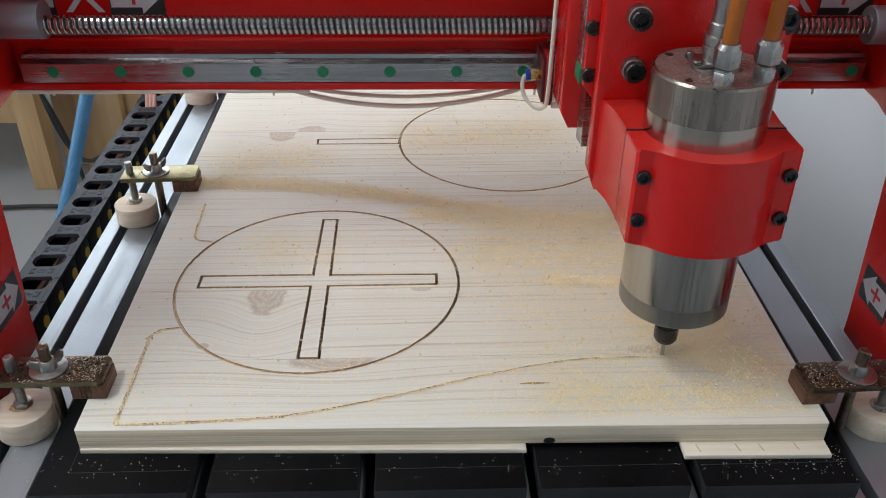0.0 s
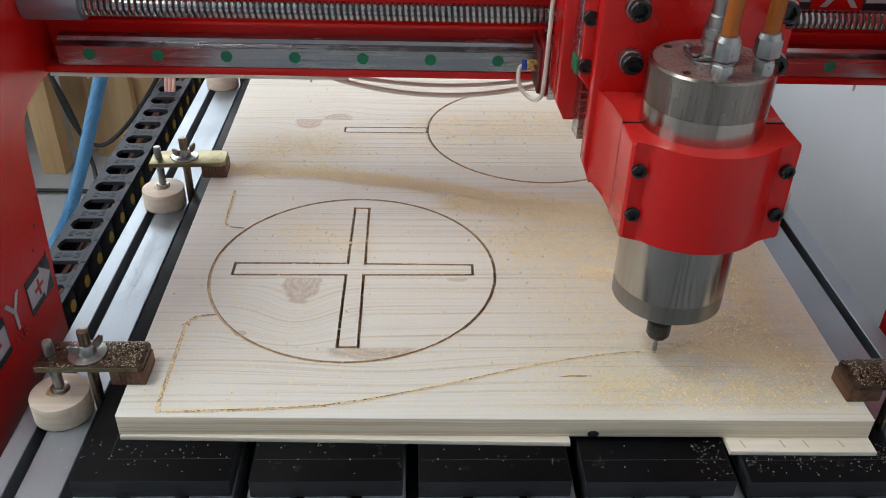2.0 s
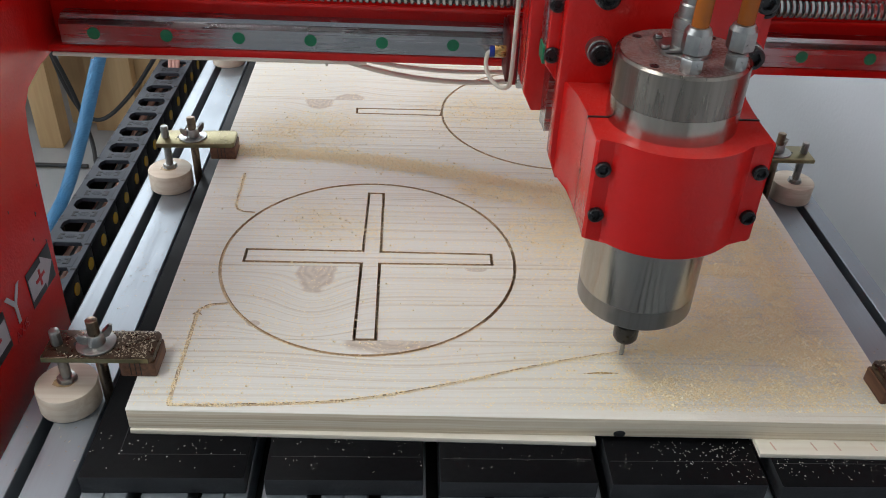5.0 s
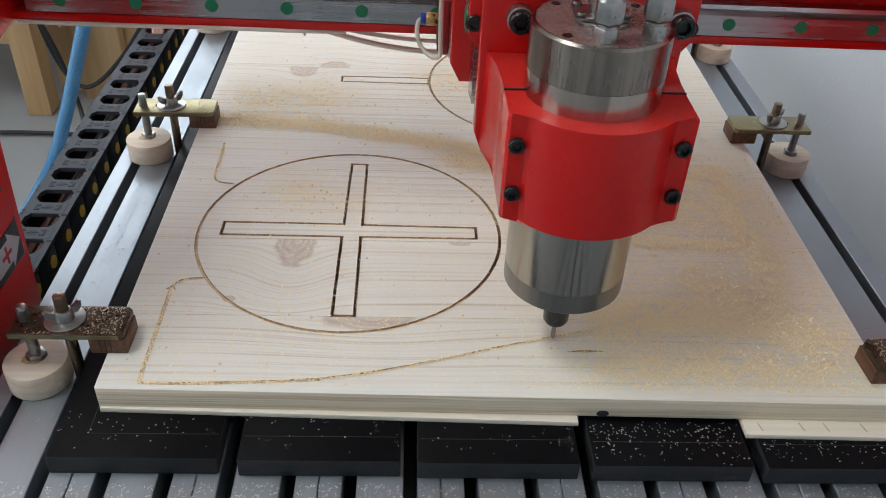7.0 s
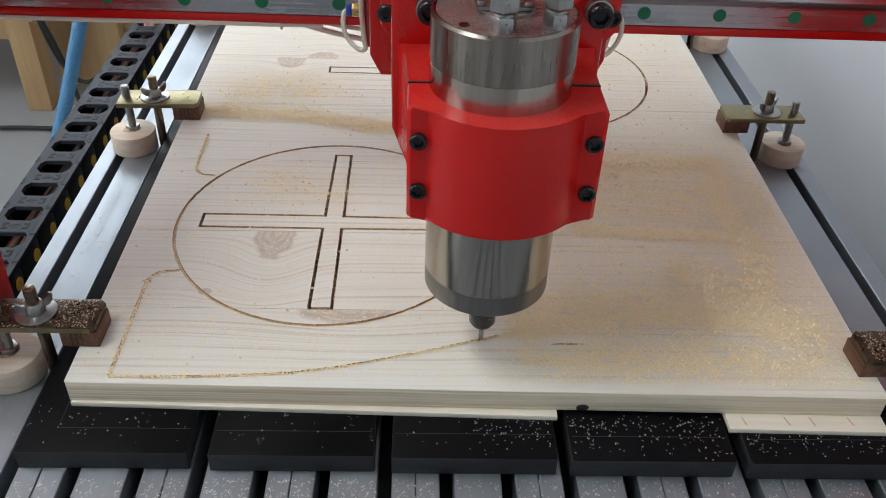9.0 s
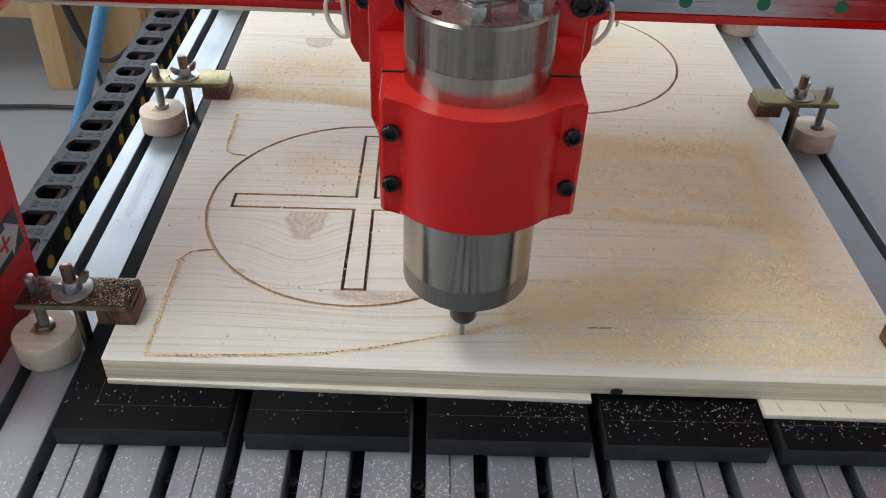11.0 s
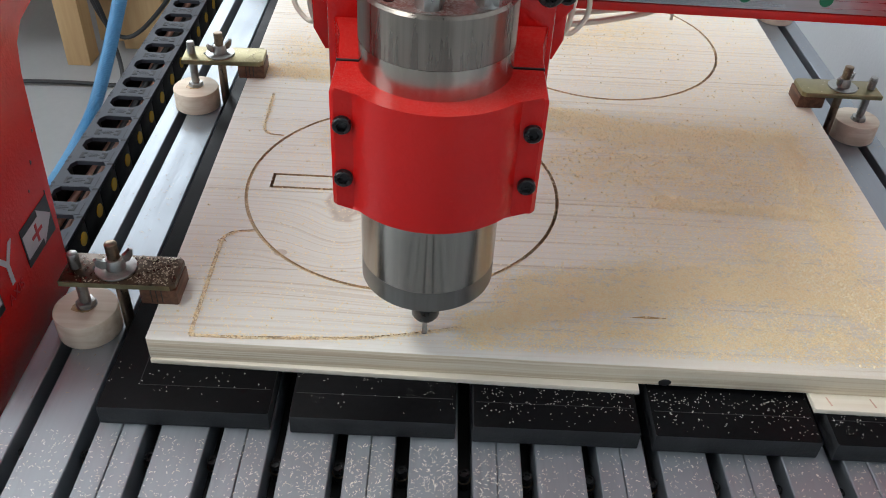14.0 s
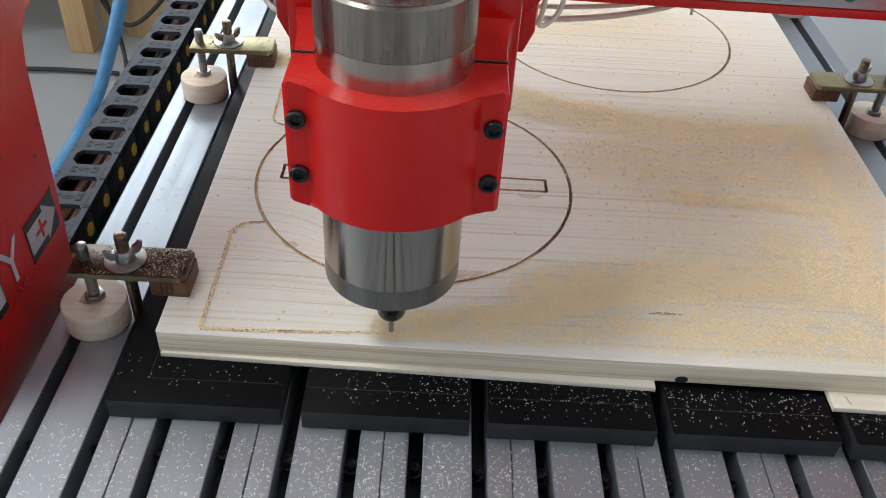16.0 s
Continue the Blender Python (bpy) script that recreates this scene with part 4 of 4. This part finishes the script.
# ---- carriage with spindle: zero is the tool tip ----
def carriage():
    c = thing("spindle_carriage", "red painted carriage with clamp block for the milling spindle", "machine carriage")
    # front clamp half with a round belly
    belly = arc(0.0015, 0, 0.0535, 218, 322, 18)
    front = [(-0.0520, -0.0005), (-0.0520, -0.031), (-0.0500, -0.033)] + belly + [(0.0545, -0.033), (0.0568, -0.031), (0.0568, -0.0005)]
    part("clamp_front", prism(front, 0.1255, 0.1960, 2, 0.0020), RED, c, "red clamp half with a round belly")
    rear = [(-0.0520, 0.0008), (0.0568, 0.0008), (0.0568, 0.030), (0.063, 0.052), (-0.059, 0.052), (-0.0520, 0.030)]
    part("clamp_rear", prism(rear, 0.1255, 0.1960, 2, 0.0012), RED, c)
    # dark strip filling the gap stands in for its shade
    part("seam", box((-0.0519, -0.0006, 0.1258), (0.0567, 0.0009, 0.1959)), DARK, c, "thin black strip for the shade in the gap between the clamp halves")
    for x in (-0.0458, 0.0504):
        for z in (0.1450, 0.1771):
            cap_screw(pose(x, -0.0325, z, 90, 0, 0), 0.0049, 0.0036, c)
    zp = [(-0.063, 0.137), (-0.063, 0.36), (0.066, 0.36), (0.066, 0.137), (0.056, 0.121), (-0.057, 0.121)]
    part("spindle_plate", prism(zp, 0.052, 0.068, 1, 0.002), RED, c, "red plate behind the spindle")
    for x in (-0.040, 0.0600):
        for z in (0.2200, 0.2570, 0.31):
            part("screw_collar", rod((x, 0.052, z), (x, 0.044, z), 0.0084, 32, bevel=0.0008), ZINC, c)
            cap_screw(pose(x, 0.044, z, 90, 0, 0), 0.0074, 0.0062, c)
    wing = [(-0.070, 0.200), (-0.070, 0.36), (0.078, 0.36), (0.078, 0.200), (0.070, 0.190), (-0.063, 0.190)]
    part("slide_plate", prism(wing, 0.068, 0.080, 1, 0.0015), RED, c)
    for x in (-0.0665, 0.0735):
        for z in (0.208, 0.243):
            cap_screw(pose(x, 0.0690, z, 90, 0, 0), 0.0056, 0.0030, c)
    for x in (-0.058, 0.058):
        r = part("guide_rail", prism([(x - 0.006, 0.083), (x + 0.006, 0.083), (x + 0.0055, 0.092), (x + 0.007, 0.100), (x - 0.007, 0.100), (x - 0.0055, 0.092)], 0.143, 0.36, 2, 0.0004), GROUND, c, "dark steel guide rail")
        part("seal", box((x - 0.013, 0.081, 0.196), (x - 0.0071, 0.099, 0.208), 0.0006), GREEN, c, "green rail seal")
        part("slide_block", box((x - 0.0125, 0.0805, 0.209), (x + 0.0125, 0.0995, 0.30), 0.001), GROUND, c)
    cross = [(-0.079, 0.165), (-0.072, 0.151), (0.074, 0.151), (0.080, 0.165), (0.080, 0.36), (-0.079, 0.36)]
    part("cross_plate", prism(cross, 0.100, 0.116, 1, 0.002), RED, c, "red plate of the cross slide")
    part("cross_web", box((-0.078, 0.116, 0.160), (0.080, 0.150, 0.36), 0.002), RED, c)
    # blocks on the gantry's rail
    for z in (0.158, 0.30):
        for x in (-0.048, 0.048):
            part("rail_block", box((x - 0.030, 0.151, z - 0.012), (x + 0.030, 0.200, z + 0.034), 0.001), GROUND, c)
            for s in (-1, 1):
                xe = x + s * 0.0302
                part("end_cap", box((min(xe, xe + s * 0.006), 0.153, z - 0.010), (max(xe, xe + s * 0.006), 0.199, z + 0.032), 0.001), plain("red_plastic", (0.30, 0.012, 0.015), 0.4), c, "dark red end cap")
                part("end_seal", box((min(xe + s * 0.0062, xe + s * 0.0085), 0.155, z - 0.008), (max(xe + s * 0.0062, xe + s * 0.0085), 0.198, z + 0.030), 0.0005), SEAL, c, "dark red end seal")
    # lubrication fitting and its tube
    part("brass_fitting", rod((-0.0865, 0.166, 0.171), (-0.0955, 0.166, 0.171), 0.0052, 6, bevel=0.0006), BRASS, c)
    part("push_collar", rod((-0.0955, 0.166, 0.171), (-0.0995, 0.166, 0.171), 0.0046, 20, bevel=0.0006), BLUE, c, "blue push-in collar")
    pts = [(-0.098, 0.166, 0.171), (-0.1010, 0.165, 0.169), (-0.1020, 0.163, 0.161), (-0.0990, 0.160, 0.152), (-0.0910, 0.154, 0.146), (-0.0850, 0.146, 0.150), (-0.0850, 0.132, 0.165), (-0.0858, 0.122, 0.20), (-0.0855, 0.120, 0.25), (-0.0850, 0.120, 0.33)]
    part("grease_tube", sweep(pts, 0.0018, 12, steps=6), TUBE, c, "milky plastic grease tube")
    part("brass_fitting", rod((0.0885, 0.166, 0.171), (0.0965, 0.166, 0.171), 0.0052, 6, bevel=0.0006), BRASS, c)
    part("push_collar", rod((0.0965, 0.166, 0.171), (0.1005, 0.166, 0.171), 0.0046, 20, bevel=0.0006), BLUE, c, "blue push-in collar")
    part("grease_tube", sweep([(0.002 - p[0], p[1], p[2]) for p in pts], 0.0018, 12, steps=6), TUBE, c, "milky plastic grease tube")
    return c


CARRIAGE = carriage()


def spindle():
    R = 0.0402
    s = part("spindle", turned([(R, 0.0712), (R, 0.2121), (0.012, 0.2122)], 72), STEEL, CARRIAGE, "polished steel water-cooled milling spindle")
    part("upper_sleeve", turned([(0.012, 0.2122), (R, 0.2123), (R, 0.2375), (R - 0.0015, 0.2390), (0.012, 0.2390)], 72), STEEL_UPPER, s, "brushed upper sleeve with dark reflections put into its colour")
    part("nose_ring", turned([(0.012, 0.0555), (R - 0.0015, 0.0555), (R, 0.0570), (R, 0.0710), (R - 0.0006, 0.0712)], 72), STEEL_RING, s, "darker steel nose ring")
    part("top_cap", turned([(0.0375, 0.2388), (0.0375, 0.2392), (0.012, 0.2392)], 56), GRIMY, s, "steel cap stained with reddish dust")
    for k in range(4):
        a = radians(45 + 90 * k)
        part("cap_bolt", rod((0.033 * math.cos(a), 0.033 * math.sin(a), 0.2385), (0.033 * math.cos(a), 0.033 * math.sin(a), 0.2396), 0.0028, 16), OXIDE, s)
    part("boss", turned([(0.0155, 0.2389), (0.0155, 0.2410), (0.0145, 0.2415), (0.001, 0.2415)], 40), ZINC, s)
    fl = part("flange", box((-0.017, -0.010, 0.2415), (0.014, 0.013, 0.2440), 0.002), ZINC, s)
    for x, y in ((-0.014, 0.010), (0.011, -0.007), (-0.014, -0.007), (0.011, 0.010)):
        part("screw", rod((x, y, 0.244), (x, y, 0.2462), 0.0026, 16, bevel=0.0005), ZINC, fl)
    plug = part("cable_plug", turned([(0.0085, 0.244), (0.0085, 0.249), (0.0098, 0.2495), (0.0098, 0.2535), (0.0090, 0.2540), (0.0090, 0.2550), (0.0099, 0.2555), (0.0099, 0.2605), (0.0080, 0.2610), (0.0077, 0.2680), (0.0066, 0.2690), (0.0066, 0.2900), (0.0072, 0.2905), (0.0072, 0.2960), (0.0056, 0.2970), (0.0056, 0.32)], 28), ZINC, s, "round metal cable plug")
    for x, y in ((-0.004, -0.029), (0.0235, -0.0225)):
        f = part("hose_fitting", turned([(0.0062, 0.2390), (0.0062, 0.2405), (0.0058, 0.2480), (0.0050, 0.2490)], 24), ZINC, s, "nickel-plated hose fitting")
        f.matrix_basis = pose(x, y, 0)
        part("hex_body", prism(hexagon(0.0070, 10), 0.2402, 0.2475, 2, 0.0006), ZINC, f)
        part("cap_nut", prism(hexagon(0.0082, 25), 0.2500, 0.2620, 2, 0.0012), ZINC, f)
        part("collar", turned([(0.0078, 0.2618), (0.0062, 0.2650), (0.0050, 0.2655)], 24), ZINC, f)
        top = (x * 0.0 + 0.010, 0.004, 0.40)
        part("water_tube", sweep([(0, 0, 0.258), (0.001, 0.0005, 0.29), (0.005, 0.002, 0.33), top], 0.0049, 16, steps=5), ORANGE, f, "orange translucent water tube")
    return s


SPINDLE = spindle()


def collet():
    c = part("collet_nut", turned([(0.0035, 0.0155), (0.0072, 0.0155), (0.0090, 0.0185), (0.0092, 0.0300), (0.0080, 0.0310), (0.0078, 0.0335), (0.0095, 0.0340), (0.0095, 0.0430), (0.0110, 0.0440), (0.0110, 0.0556)], 36), OXIDE, SPINDLE, "black steel collet nut")
    bm = rod((0, 0, -0.003), (0, 0, 0.018), 0.0016, 14)
    for k in range(2):
        pts = [(0.0013 * math.cos(a + math.pi * k), 0.0013 * math.sin(a + math.pi * k), -0.003 + 0.0006 * i) for i, a in enumerate(radians(28 * i) for i in range(18))]
        sweep(pts, 0.0006, 6, bm=bm)
    part("end_mill", bm, ZINC, c, "thin carbide end mill")
    return c


COLLET = collet()


# ---- sawdust and shavings ----
def near_line(x, y, line):
    best = 9.0
    for (ax, ay), (bx, by) in zip(line, line[1:]):
        dx, dy = bx - ax, by - ay
        s = min(1.0, max(0.0, ((x - ax) * dx + (y - ay) * dy) / (dx * dx + dy * dy)))
        best = min(best, math.hypot(x - ax - s * dx, y - ay - s * dy))
    return best


DRIFTS = [([(-0.04, 0.198), (0.06, 0.19), (0.172, 0.163), (0.23, 0.14), (0.288, 0.119), (0.375, 0.108), (0.445, 0.112)], 0.0125, 1.1),
          ([(0.20, 0.128), (0.30, 0.100), (0.40, 0.098)], 0.018, 0.62),
          ([(0.315, 0.004), (0.36, 0.0), (0.432, -0.003)], 0.0085, 1.1),
          ([(0.445, 0.10), (0.440, 0.02), (0.446, -0.03), (0.43, -0.10)], 0.013, 0.95),
          ([(0.39, -0.06), (0.42, -0.09), (0.45, -0.118)], 0.024, 0.70),
          ([(0.27, 0.055), (0.44, 0.05)], 0.045, 0.36),
          ([(0.30, -0.145), (0.45, -0.15)], 0.018, 0.40),
          ([(0.05, 0.07), (0.10, 0.05)], 0.035, 0.22),
          ([(0.20, 0.30), (0.33, 0.32)], 0.05, 0.28),
          ([(0.0, 0.24), (0.06, 0.25)], 0.045, 0.32),
          (FLANK[:2] + FLANK[4::3], 0.0020, 0.40), (FLANK_BACK[:2] + FLANK_BACK[4::3], 0.0020, 0.40), (CURVE[::8], 0.0020, 0.42)]
# what the cutter throws up while it runs lies along its way
FRESH = [([(p[0], p[1] + 0.003) for p in CURVE[::6] if p[0] > 0.085] + [(0.45, -0.112)], 0.013, 0.85),
         ([(0.20, -0.118), (0.30, -0.098), (0.40, -0.094)], 0.024, 0.62),
         ([(0.14, -0.165), (0.25, -0.150), (0.40, -0.150)], 0.014, 0.42)]


def drift(x, y, lines):
    return max(k * math.exp(-(near_line(x, y, line) / w) ** 2) for line, w, k in lines)


STEP, GX, GY = 0.002, LEFT + 0.004, FRONT + 0.006
NX, NY = int((RIGHT - 0.004 - GX) / STEP), int((0.47 - GY) / STEP)


def dust_field(lines, base, haze):
    """How thick the dust lies, cell by cell of the board, in clumps along the drifts."""
    f = np.zeros((NX, NY))
    for i in range(NX):
        for j in range(NY):
            x, y = GX + (i + 0.5) * STEP, GY + (j + 0.5) * STEP
            if y < FRONT + skew(x) + 0.004:
                continue
            clump = 0.5 + 0.55 * noise.noise((x * 45, y * 110, 5.0)) + 0.60 * noise.noise((x * 150, y * 260, 2.0))
            d = drift(x, y, lines)
            f[i, j] = base + 1.15 * d ** 1.7 * max(0.06, min(1.4, clump)) + haze * max(0.0, min(1.0, (x - 0.22) / 0.10)) * (1.0 if y < 0.15 else 0.3) * max(0.2, clump)
    return f


FIELD = dust_field(DRIFTS, 0.008, 0.070)
NEW_FIELD = dust_field(FRESH, 0.0, 0.0)


def strew(field, count, rng):
    cells = rng.choice(field.size, size=count, p=(field / field.sum()).ravel())
    i, j = np.divmod(cells, NY)
    return GX + (i + rng.random(count)) * STEP, GY + (j + rng.random(count)) * STEP, field[i, j]


def chip_mesh(name, x, y, f, rng, mat):
    """Fine chips of sawdust lying at all tilts, heaped where the dust lies thick."""
    count = len(x)
    z = rng.random(count) * 0.0008 * np.minimum(f, 1.2) + 0.0003
    turn = rng.normal(0, 0.9, count)
    along = np.stack([np.cos(turn), np.sin(turn), rng.normal(0, 0.12, count)], 1) * (0.00030 + rng.gamma(2.0, 0.00013, count).clip(0, 0.0013))[:, None]
    across = np.stack([-np.sin(turn), np.cos(turn), rng.normal(0, 0.16, count)], 1) * rng.uniform(0.00022, 0.00046, count)[:, None]
    mid = np.stack([x, y, z], 1)
    verts = np.stack([mid - along - across * 0.7, mid + along - across, mid + along * 0.8 + across, mid - along + across * 0.8], 1).reshape(-1, 3)
    me = bpy.data.meshes.new(name)
    me.from_pydata(verts.tolist(), [], np.arange(count * 4).reshape(-1, 4).tolist())
    me.materials.append(mat)
    return me


def grains(count):
    rng = np.random.default_rng(12)
    x, y, f = strew(FIELD, count, rng)
    tagged(new("sawdust", chip_mesh("sawdust", x, y, f, rng, GRAINS)), "drifts of fine yellow sawdust on the pine board", "sawdust", kind="stuff")


grains(190000)


def clumps(count):
    """Small heaps in which the fine dust has balled together."""
    rng = np.random.default_rng(33)
    x, y, f = strew(FIELD ** 1.6 + 0.0004, count, rng)
    r = rng.uniform(0.0005, 0.0015, count)
    h = r * rng.uniform(0.5, 0.9, count)
    turn = rng.uniform(0, 6.3, count)
    mid = np.stack([x, y, np.full(count, 0.0001) + 0.0005 * np.minimum(f, 1.0)], 1)
    corners = [mid + np.stack([0 * r, 0 * r, h], 1)]
    for k in range(5):
        a, rr = turn + k * 1.2566, r * rng.uniform(0.6, 1.3, count)
        corners.append(mid + np.stack([rr * np.cos(a), rr * np.sin(a), h * rng.uniform(-0.5, 0.2, count)], 1))
    verts = np.stack(corners, 1).reshape(-1, 3)
    base = np.arange(count)[:, None] * 6
    faces = np.concatenate([base + np.array([[0, 1 + k, 1 + (k + 1) % 5]]) for k in range(5)], 0)
    me = bpy.data.meshes.new("sawdust_clumps")
    me.from_pydata(verts.tolist(), [], faces.tolist())
    me.materials.append(CLUMPS)
    tagged(new("sawdust_clumps", me), "small balled clumps of pale sawdust on the board", "sawdust", kind="stuff")


clumps(13000)


def fresh_grains(count, patches=16):
    """Dust that builds up behind the cutter, in patches that rise one after the other."""
    t = thing("fresh_sawdust", "fresh sawdust thrown up along the cutter's way", "sawdust", kind="stuff")
    rng = np.random.default_rng(21)
    x, y, f = strew(NEW_FIELD, count, rng)
    x0, x1 = 0.085, 0.46
    which = np.clip(((x + rng.normal(0, 0.009, count) - x0) / (x1 - x0) * patches).astype(int), 0, patches - 1)
    made = []
    for k in range(patches):
        m = which == k
        ob = new("dust_patch", chip_mesh("dust_patch", x[m], y[m], f[m], rng, GRAINS))
        ob.parent = t
        made.append((ob, x0 + (k + 0.5) / patches * (x1 - x0)))
    return made


DUST_PATCHES = fresh_grains(62000)


def flakes(name, mat, label, count, place, size=(0.0010, 0.0032), seed=3):
    rng = random.Random(seed)
    verts, faces = [], []
    tries = 0
    while len(faces) < count * 2 and tries < count * 40:
        tries += 1
        p = place(rng)
        if p is None:
            continue
        p = Vector(p)
        a, l, w = rng.uniform(0, 6.3), rng.uniform(*size), rng.uniform(0.00012, 0.00030)
        u, v = Vector((math.cos(a), math.sin(a), 0)), Vector((-math.sin(a), math.cos(a), 0)) * w
        lift, curl = rng.uniform(0.00002, 0.0003), rng.uniform(-0.0010, 0.0010)
        k = len(verts)
        mid = p + v / w * curl + Vector((0, 0, lift))
        for q in (p - u * l / 2, mid, p + u * l / 2):
            verts += [tuple(q - v), tuple(q + v + Vector((0, 0, 0.00006)))]
        faces += [(k, k + 2, k + 3, k + 1), (k + 2, k + 4, k + 5, k + 3)]
    me = bpy.data.meshes.new(name)
    me.from_pydata(verts, [], faces)
    me.materials.append(mat)
    return tagged(new(name, me), label, "wood shavings", kind="stuff")


BOARD_SPOTS = iter(list(zip(*strew(FIELD, 90000, np.random.default_rng(5)))))


def on_board(rng):
    x, y, f = next(BOARD_SPOTS)
    return (float(x), float(y), 0.0003 + 0.0006 * float(f) * rng.random())


STRIPS = ((-0.074, 0.031), (0.047, 0.149), (0.163, 0.266), (0.278, 0.381), (0.393, 0.500))


def on_strip(a, b, dense):
    def place(rng):
        x, y = rng.uniform(a, b), rng.triangular(-0.2145, -0.176, -0.185)
        inside = any(p < x < q for p, q in STRIPS)
        return (x, y - 0.011 * (x - 0.05), PAD + 0.0003) if inside and rng.random() < dense else None
    return place


def on_table(rng):
    x, y = rng.uniform(-0.137, 0.50), rng.uniform(-0.40, -0.222)
    return (x, y, BED + 0.0003) if ((x + 0.0012 + 0.198) % 0.0396) > 0.006 and ((x + 0.0012 + 0.198) % 0.0396) < 0.034 and rng.random() < 0.45 + 1.2 * math.exp(-((x - 0.12) / 0.06) ** 2) else None


def on_sides(rng):
    x = rng.choice((rng.uniform(-0.137, -0.08), rng.uniform(-0.137, -0.08), rng.uniform(0.51, 0.573)))
    y = rng.uniform(-0.2, 0.5)
    return (x, y, BED + 0.0003) if ((x + 0.0012 + 0.198) % 0.0396) > 0.006 and ((x + 0.0012 + 0.198) % 0.0396) < 0.034 else None


flakes("shavings_on_board", CHIPS, "pale pine shavings scattered over the board", 13000, on_board, (0.0008, 0.0024), 3)
flakes("shavings_on_strips", WHITE_CHIPS, "pale shavings scattered over the black strips", 170, on_strip(-0.074, 0.50, 1.0), (0.0003, 0.0011), 4)
STRIP_PATCHES = []
for k in range(9):
    a, b = 0.07 + 0.048 * k, 0.07 + 0.048 * (k + 1)
    ob = flakes("fresh_shavings", WHITE_CHIPS, "pale shavings that fall on the black strips", 70 if k else 40, on_strip(a, b, 1.0), (0.0003, 0.0011), 40 + k)
    STRIP_PATCHES.append((ob, (a + b) / 2))
flakes("shavings_on_table", WHITE_CHIPS, "pale shavings scattered over the aluminium table", 8000, on_table, (0.0005, 0.0024), 5)
flakes("shavings_on_table_sides", DULL_CHIPS, "dull shavings on the table's side strips", 420, on_sides, (0.0010, 0.0030), 6)


def on_tray(rng):
    return (rng.uniform(-0.156, -0.1405), rng.uniform(-0.30, 0.1), -0.0838)


def side_tray():
    ob = link("side_tray", box((-0.157, Y0 + 0.05, -0.088), (-0.1402, 0.5, -0.0842)), FRAME)
    tagged(ob, "narrow dark grey sheet metal tray along the table", "tray")


side_tray()
flakes("shavings_in_tray", DULL_CHIPS, "curly shavings caught beside the table", 900, on_tray, (0.0015, 0.0045), 9)


def groove_fill():
    """Loose dust in the groove, which the cutter throws up behind it as it passes."""
    t = thing("groove_dust", "sawdust that fills the groove behind the cutter", "sawdust")
    made = []
    for k, line in enumerate((FLANK, [p for p in CURVE if p[0] < 0.0945], FLANK_BACK)):
        part("dust_bed", band(line, 0.0021 if k == 2 else 0.0027, -0.0024 if k == 2 else -0.0033, -0.0006 - 0.0001 * k, False), GROOVE, t)
    # tan beds in circles and cross: partly packed dust, partly painted lit groove walls
    for line in (arc(0.105, 0.0075, 0.1252, 105, 135, 12), arc(0.105, 0.0075, 0.1252, 165, 318, 44), arc(0.2995, 0.295, 0.1250, 215, 300, 26)):
        part("dust_bed", band(line, 0.00265, -0.0145, -0.0018, False), GROOVE, t)
    for x0, x1, y in ((0.004, 0.0955, -0.0002), (0.1165, 0.207, -0.0003), (0.004, 0.0965, 0.0178), (0.1170, 0.207, 0.0163)):
        part("dust_bed", band([(x0, y), (x1, y)], 0.0024, -0.0160, -0.0016, False), GROOVE, t)
    pts = [p for p in CURVE if p[0] >= 0.094]
    rng = random.Random(8)
    for a, b in zip(pts, pts[1:]):
        for k in range(3):
            s, e = k / 3, (k + 1) / 3
            p = (a[0] + (b[0] - a[0]) * s, a[1] + (b[1] - a[1]) * s)
            q = (a[0] + (b[0] - a[0]) * e, a[1] + (b[1] - a[1]) * e)
            bm = band([p, q], 0.0027, -0.0030, -0.0003 + rng.uniform(-0.0002, 0.0002), False)
            made.append((part("dust_plug", bm, DUST, t), (p[0] + q[0]) / 2))
    return made


PLUGS = groove_fill()


# ---- movement ----
def tool_at(t):
    ts = [r[0] for r in TOOL]
    return float(np.interp(t, ts, [r[1] for r in TOOL])), float(np.interp(t, ts, [r[2] for r in TOOL]))


def motions():
    walk(CARRIAGE, [(t, pose(x, y, 0)) for t, x, y in TOOL])
    walk(GANTRY, [(t, pose(0, y, 0)) for t, x, y in TOOL])
    x0 = TOOL[0][1]
    axis = GROT @ pose(0, 0.178, 0.2105)
    walk(BALL_SCREW, [(k / 15, axis @ pose(0, 0, 0, -360 * (tool_at(k / 15)[0] - x0) / 0.005)) for k in range(241)])
    walk(COLLET, [(k / 15, pose(0, 0, 0, 0, 0, 80 * k)) for k in range(241)])
    ts, xs = [k * 0.05 for k in range(321)], [tool_at(k * 0.05)[0] for k in range(321)]
    for ob, x in PLUGS:
        t = float(np.interp(-x, [-v for v in xs], ts))
        low, high = pose(0, 0, -0.0007), pose(0, 0, 0)
        t = min(max(t, 0.1), 15.4)
        walk(ob, [(0, low), (t, low), (t + 0.5, high), (16, high)])
    # chips settle where the cutter has been
    for patches, lag, deep in ((DUST_PATCHES, 0.016, 0.0032), (STRIP_PATCHES, 0.0, 0.0030)):
        for ob, x in patches:
            if x - lag > xs[0]:
                continue
            t = min(max(float(np.interp(lag - x, [-v for v in xs], ts)), 0.1), 14.8)
            walk(ob, [(0, pose(0, 0, -deep)), (t, pose(0, 0, -deep)), (t + 1.0, pose(0, 0, 0)), (16, pose(0, 0, 0))])


motions()
